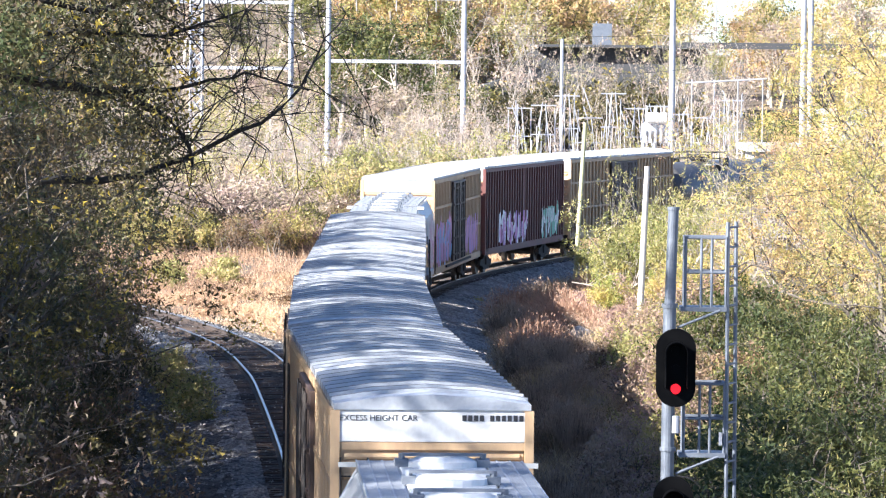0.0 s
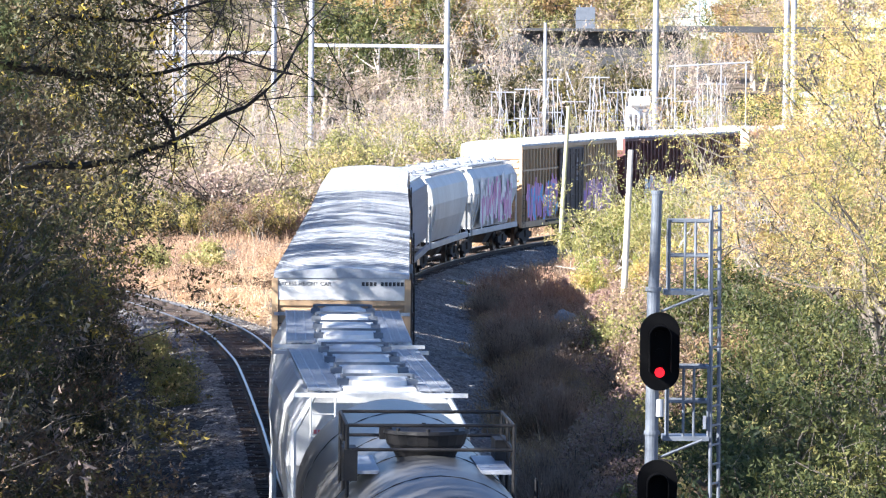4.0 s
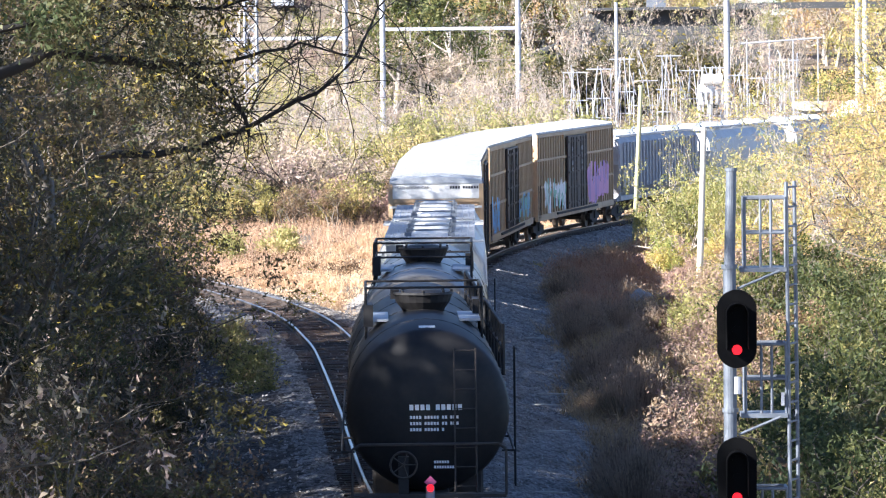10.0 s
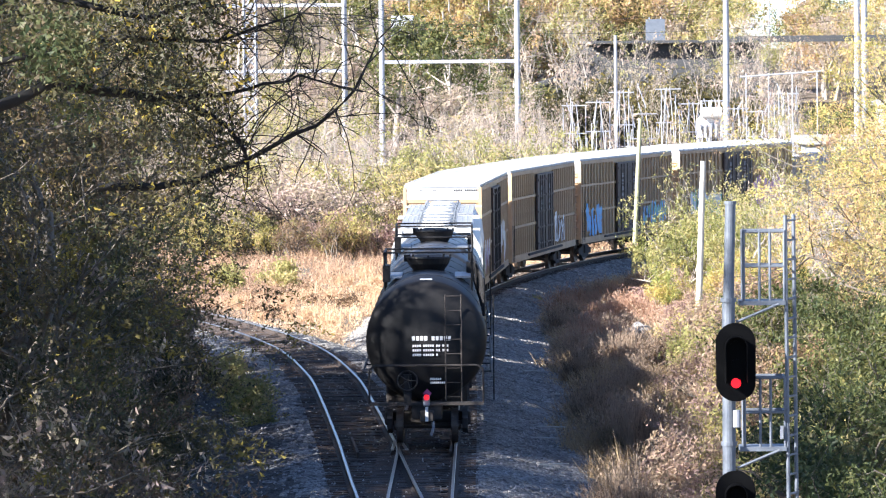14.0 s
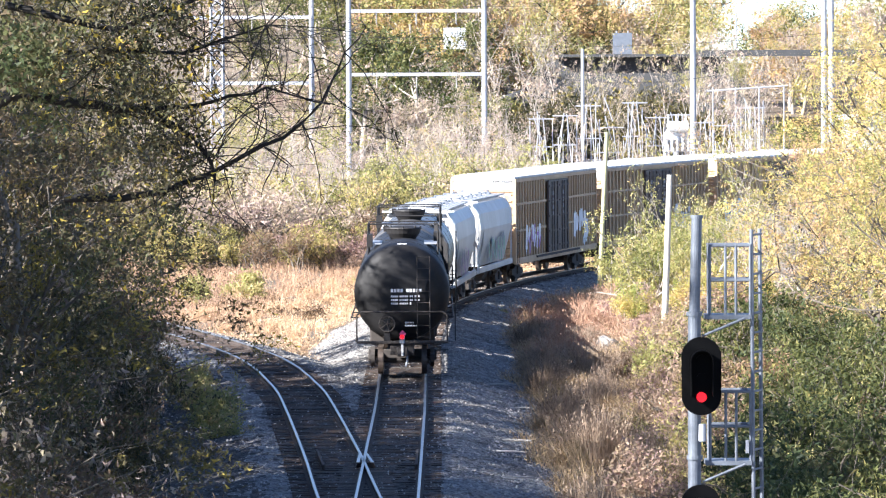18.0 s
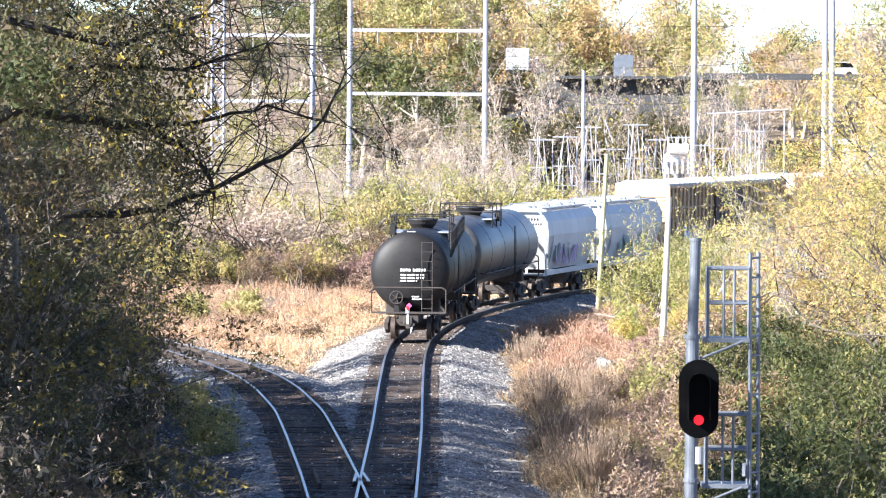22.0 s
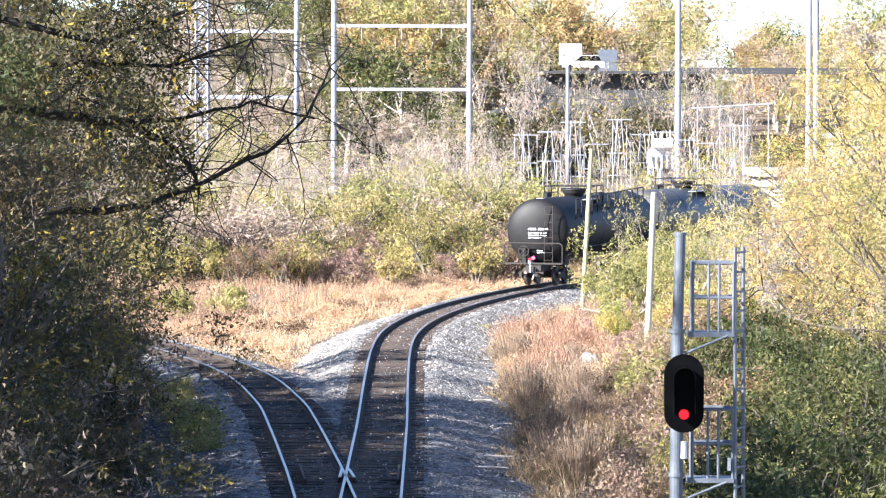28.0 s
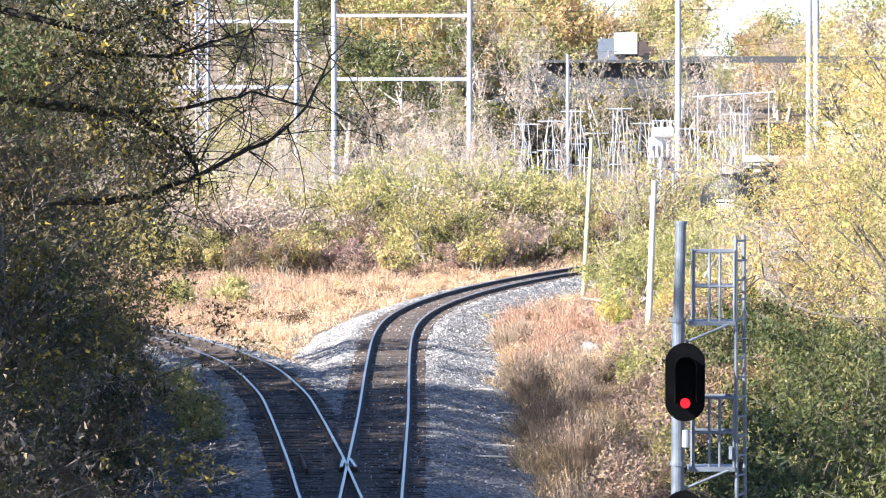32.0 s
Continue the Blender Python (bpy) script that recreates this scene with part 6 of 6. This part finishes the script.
def build_limb():
    """The big bare limb that hangs in from the shaded tree."""
    th = thing("overhanging_tree", "dark bare limbs of a tree overhanging the track", "tree")
    g = Grower(17)
    y = 62.0

    def run(pts, r0, r1, kids, ln):
        p = [Vector((a, y + dy, z)) for a, z, dy in pts]
        q = []
        for i in range(len(p) - 1):
            for k in range(4):
                q.append(p[i].lerp(p[i + 1], k / 4) + Vector((g.rng.gauss(0, 0.012), g.rng.gauss(0, 0.03), g.rng.gauss(0, 0.012))))
        q.append(p[-1])
        g.tube(q, r0, r1, 7)
        for i in range(kids):
            j = g.rng.randrange(len(q) // 4, len(q))
            side = Vector((g.rng.gauss(0.35, 0.6), g.rng.gauss(0, 0.5), g.rng.gauss(0.1, 0.7))).normalized()
            g.limb(q[j], side, ln * g.rng.uniform(0.5, 1.2), 0.011, 1, 2, 0.6, 0.08, 4, 0.3)

    run([(-7.2, 9.4, 0), (-5.52, 10.06, 0), (-4.68, 10.0, 0), (-3.9, 9.87, 0.2), (-3.41, 9.62, 0.4), (-3.15, 9.3, 0.5), (-3.06, 8.99, 0.5)], 0.085, 0.02, 38, 1.4)
    run([(-5.0, 8.75, 1.0), (-4.25, 8.77, 1.0), (-3.75, 8.85, 1.0), (-3.2, 9.06, 1.0), (-2.21, 9.51, 1.0), (-1.72, 9.97, 1.2), (-1.44, 10.6, 1.4)], 0.055, 0.01, 30, 1.3)
    run([(-7.0, 10.2, -0.5), (-4.6, 10.65, -0.5), (-3.4, 10.6, 0), (-2.4, 10.95, 0.4)], 0.05, 0.010, 34, 1.4)
    run([(-3.9, 9.87, 0.3), (-3.0, 10.0, 0.4), (-2.4, 10.15, 0.4), (-1.6, 9.95, 0.4)], 0.03, 0.008, 12, 0.9)
    run([(-5.6, 11.2, -0.5), (-4.2, 10.9, -0.5), (-3.2, 11.3, 0), (-2.6, 11.9, 0.4)], 0.05, 0.010, 30, 1.4)
    # near-black bark: the shade on these limbs is in the colour
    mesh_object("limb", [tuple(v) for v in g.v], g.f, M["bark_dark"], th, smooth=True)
    rng = np.random.default_rng(4)
    tip = np.array([t[0][:] for t in g.tips if t[0].x < -3.0])
    pts = tip[rng.integers(0, len(tip), 650)] + rng.normal(0, 0.07, (650, 3))
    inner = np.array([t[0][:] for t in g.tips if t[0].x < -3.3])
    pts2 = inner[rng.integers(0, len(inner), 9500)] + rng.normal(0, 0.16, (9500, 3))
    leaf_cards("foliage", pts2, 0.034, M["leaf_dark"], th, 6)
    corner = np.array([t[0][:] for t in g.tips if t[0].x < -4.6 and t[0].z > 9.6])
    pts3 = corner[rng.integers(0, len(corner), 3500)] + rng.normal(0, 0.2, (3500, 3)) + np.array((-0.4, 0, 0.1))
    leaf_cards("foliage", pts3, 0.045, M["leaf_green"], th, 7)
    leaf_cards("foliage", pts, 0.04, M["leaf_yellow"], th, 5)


def build_grass():
    rng = np.random.default_rng(12)

    def spread(n, x0, x1, y0, y1, clump=0.35, each=34):
        k = n // each
        cx, cy = rng.uniform(x0, x1, k), rng.uniform(y0, y1, k)
        j = rng.integers(0, k, n)
        size = rng.uniform(0.35, 1.5, k) ** 1.3
        return cx[j] + rng.normal(0, 1, n) * clump * (0.4 + 0.6 * size[j]), cy[j] + rng.normal(0, 1, n) * clump * (0.4 + 0.6 * size[j]), size[j]

    def fluff(name, gx, gy, tall, n, mat, seed):
        k = rng.integers(0, len(gx), n)
        px, py = gx[k] + rng.normal(0, 0.12, n), gy[k] + rng.normal(0, 0.12, n)
        pts = np.c_[px, py, ground_z(px, py) + tall * rng.uniform(0.3, 1.5, n)]
        tagged(leaf_cards(name, pts, 0.048, mat, None, seed, 0.4), "feathery seed heads of dry grass and weeds", "grass", kind="stuff")

    # verge right of the main line
    x, y, high = spread(110000, 1.0, 8.5, 95, 252, 0.36, 95)
    cx = np.interp(y, MAIN[:, 1], MAIN[:, 0])
    ok = (x - cx > 4.1 + 0.4 * np.sin(y * 0.21) + 0.3 * np.sin(y * 0.9)) & (x - cx < 8.6)
    blades("dry_grass", "tall tan dry grass on the verge", x[ok], y[ok], ground_z(x[ok], y[ok]), high[ok], 0.55, 0.018, M["grass_tan"], 1, 0.6)
    fluff("verge_plumes", x[ok], y[ok], 0.28, 30000, M["grass_tan"], 6)
    x, y, high = spread(30000, 1.5, 9.5, 100, 245, 0.36, 70)
    cx = np.interp(y, MAIN[:, 1], MAIN[:, 0])
    ok = (x - cx > 5.2 + 0.8 * np.sin(y * 0.17)) & (x - cx < 10.5)
    blades("red_weeds", "brown dry weeds on the verge", x[ok], y[ok], ground_z(x[ok], y[ok]), high[ok], 0.65, 0.018, M["grass_umber"], 2, 0.6)
    fluff("weed_heads", x[ok], y[ok], 0.40, 18000, M["grass_umber"], 7)
    x, y, high = spread(16000, 3.6, 7.6, 190, 218, 0.4)
    blades("pink_weeds", "pinkish dry weeds on the verge", x, y, ground_z(x, y), high, 0.7, 0.012, M["weed_pink"], 5, 0.5)
    fluff("weed_heads", x, y, 0.45, 14000, M["weed_pink"], 11)
    # wedge between the tracks and the far side of the curve
    x, y, high = spread(150000, -22, 16, 182, 288, 0.3)
    cx = np.interp(y, MAIN[:, 1], MAIN[:, 0])
    bx = np.where(y < BRANCH[-1, 1], np.interp(y, BRANCH[:, 1], BRANCH[:, 0]), -40)
    slope = np.interp(y, MAIN[:, 1], np.gradient(MAIN[:, 0], MAIN[:, 1]))
    ok = (x < cx - (3.6 + 0.4 * np.sin(y * 0.4)) * np.sqrt(1 + slope ** 2)) & (x > bx + 3.2)
    red = rng.random(len(x)) < np.clip((cx - x - 5.5) / 8, 0.05, 0.85)
    a = ok & ~red
    blades("dry_grass", "pale tan dry grass between the tracks", x[a], y[a], ground_z(x[a], y[a]), high[a], 0.42, 0.016, M["grass_wedge"], 3, 0.4)
    fluff("grass_plumes", x[a], y[a], 0.26, 25000, M["grass_wedge"], 8)
    a = ok & red
    blades("red_weeds", "reddish dry weeds between the tracks", x[a], y[a], ground_z(x[a], y[a]), high[a], 0.65, 0.016, M["grass_red"], 4, 0.4)
    fluff("weed_heads", x[a], y[a], 0.36, 25000, M["grass_red"], 9)


def tuft(label, radius, height, count, mat, seed):
    """A rounded tussock of fine dry stems with feathery heads."""
    th = thing("grass_tuft", label, "grass", "verge tussocks")
    rng = np.random.default_rng(seed)
    r, a = radius * np.sqrt(rng.random(count)), rng.uniform(0, math.tau, count)
    x, y = r * np.cos(a), r * np.sin(a)
    dome = np.sqrt(np.clip(1 - (r / radius) ** 2 * 0.8, 0, 1))
    h = height * dome * rng.uniform(0.55, 1.1, count)
    w = rng.uniform(0.009, 0.018, count)
    base = np.c_[x * 0.7, y * 0.7, np.full(count, -0.12)]
    top = np.c_[x * 1.25 + rng.normal(0, 0.10, count), y * 1.25 + rng.normal(0, 0.10, count), h]
    side = np.c_[-np.sin(a), np.cos(a), np.zeros(count)] * w[:, None]
    v = np.stack([base - side, base + side, top], 1).reshape(-1, 3)
    mesh_object("stem_clump", v.tolist(), np.arange(3 * count).reshape(-1, 3).tolist(), mat, th)
    k = rng.integers(0, count, count)
    heads = base[k] + (top[k] - base[k]) * rng.uniform(0.72, 1.05, (count, 1)) + rng.normal(0, 0.02, (count, 3))
    leaf_cards("plume", heads, 0.034, mat, th, seed + 1, 0.35, along=(top - base)[k] + rng.normal(0, 0.2, (count, 3)))
    return th


def build_tufts():
    R = random.Random(77)
    for i, (label, rad, h, count, mat, n) in enumerate((("pale tan rounded tussock of dry grass", 0.85, 1.05, 1500, "grass_tan", 34), ("brown feathery tussock of dry weeds", 0.7, 1.15, 1200, "grass_umber", 26), ("pinkish tussock of dry weeds", 0.8, 1.0, 1200, "weed_pink", 14))):
        p = tuft(label, rad, h, count, M[mat], 300 + 7 * i)
        ys = [U for U in (98 + 117 * (k + R.random()) / n for k in range(n))] if i < 2 else [R.uniform(182, 226) for _ in range(n)]
        place(p, [(track_x(y) + R.uniform(4.7, 8.2 if y < 150 else 7.4), y) for y in ys], R, 0.7, 1.3)
    p = tuft("pale straw tussock in the dry grass", 0.6, 0.75, 900, M["grass_wedge"], 340)
    spots = []
    while len(spots) < 40:
        y = R.uniform(200, 268)
        x = track_x(y) - R.uniform(4.6, 12)
        if x > float(np.interp(y, BRANCH[:, 1], BRANCH[:, 0])) + 4:
            spots.append((x, y))
    place(p, spots, R, 0.6, 1.2)


def build_frog():
    f = thing("frog_casting", "worn bright steel frog where the tracks cross", "rail frog", kind="structure")
    ya = 131.6
    xa = track_x(ya) - 0.7525
    b = B()
    extrude(b, [(-0.26, -0.16), (-0.2, -0.03), (0.2, -0.03), (0.26, -0.16)], -1.6, 1.6)
    part("body", b, M["rail_rust"], f).matrix_basis = pose(xa, ya, 0, 0, 0, 2)
    for k in (-1, 1):
        part("wing_rail", box(B(), -0.04, 0.04, -1.4, 1.4, -0.03, 0.004, bevel=0.008), M["rail"], f).matrix_basis = pose(xa + 0.14 * k, ya - 0.4, 0, 0, 0, 2.2 * k + 2)
    for x, turn in ((track_x(ya) + 0.7525 - 0.12, 0), (track_x(ya) - 2.05 + 0.12, 3.5)):
        g = part("guard_rail", box(B(), -0.035, 0.035, -2.6, 2.6, -0.14, 0.0, bevel=0.01), M["rail_rust"], f)
        g.matrix_basis = pose(x, ya, 0, 0, 0, turn)


def build_litter():
    b = thing("litter_bag", "crumpled white plastic bag on the ballast", "litter")
    bm = B()
    bmesh.ops.create_icosphere(bm, subdivisions=2, radius=0.22)
    rg = random.Random(2)
    for v in bm.verts:
        v.co = Vector((v.co.x * rg.uniform(0.7, 1.3), v.co.y, v.co.z * rg.uniform(0.4, 1.0)))
    o = part("bag", bm, M["white"], b)
    b.matrix_basis = pose(-7.05, 148.0, float(ground_z(-7.05, 148)) + 0.1)
    rs = random.Random(31)
    for k in range(12):
        y = rs.uniform(112, 200)
        x = track_x(y) + rs.uniform(2.6, 5.6)
        st = thing("stick", "pale stick lying on the ballast slope", "stick", "fallen sticks")
        ln = rs.uniform(0.3, 0.7)
        part("wood", pipe(B(), [(-ln, 0, 0), (0, rs.uniform(-0.1, 0.1), 0.02), (ln, rs.uniform(-0.2, 0.2), 0)], 0.025, seg=5), M["pole"], st)
        st.matrix_basis = pose(x, y, max(float(bed_height(np.array([x]), np.array([y]))[0]), float(ground_z(x, y))) + 0.05, 0, 0, rs.uniform(-20, 20))
    for x, y, k, label in ((5.6, 187.0, 1.0, "large pale grey boulder in the weeds"), (5.0, 188.2, 0.55, "pale grey stone in the weeds")):
        r = thing("boulder", label, "boulder")
        bm = B()
        bmesh.ops.create_icosphere(bm, subdivisions=3, radius=0.5 * k)
        for v in bm.verts:
            q = v.co.normalized()
            v.co = Vector((v.co.x * 1.5, v.co.y, v.co.z * 0.8)) * (1 + 0.13 * math.sin(5 * q.x + 3 * q.z) + 0.10 * math.sin(7 * q.y - 4 * q.x))
        part("stone", bm, M["stone"], r, smooth=False)
        r.matrix_basis = pose(x, y, float(ground_z(x, y)) + 0.2 * k, 0, 8, 25)
    p = thing("plank", "bleached board lying in the grass", "plank")
    part("board", box(B(), -0.4, 0.4, -0.06, 0.06, 0, 0.05), M["pole"], p)
    p.matrix_basis = pose(2.9, 146.5, float(ground_z(2.9, 146.5)) + 0.05, 0, 0, 12)


# ---- assembly ----
build_ground()
build_ballast()
main_track = build_track("main_track", "straight main railway track curving away", MAIN_S, MAIN, 40, 300)
branch_track = build_track("branch_track", "branch railway track diverging from the main line", BRANCH_S, BRANCH, 2, BRANCH_S[-1] - 2)
build_train()
build_signal()
build_poles()
build_substation()
build_far_hall()
build_road()
build_road_users()
build_plants()
build_limb()
build_grass()
build_tufts()
build_frog()
build_litter()
build_ties(main_track, MAIN_S, MAIN, 60, 300, 108, 258)
build_ties(branch_track, BRANCH_S, BRANCH, 6, BRANCH_S[-1] - 3, 12, 90)
motions()
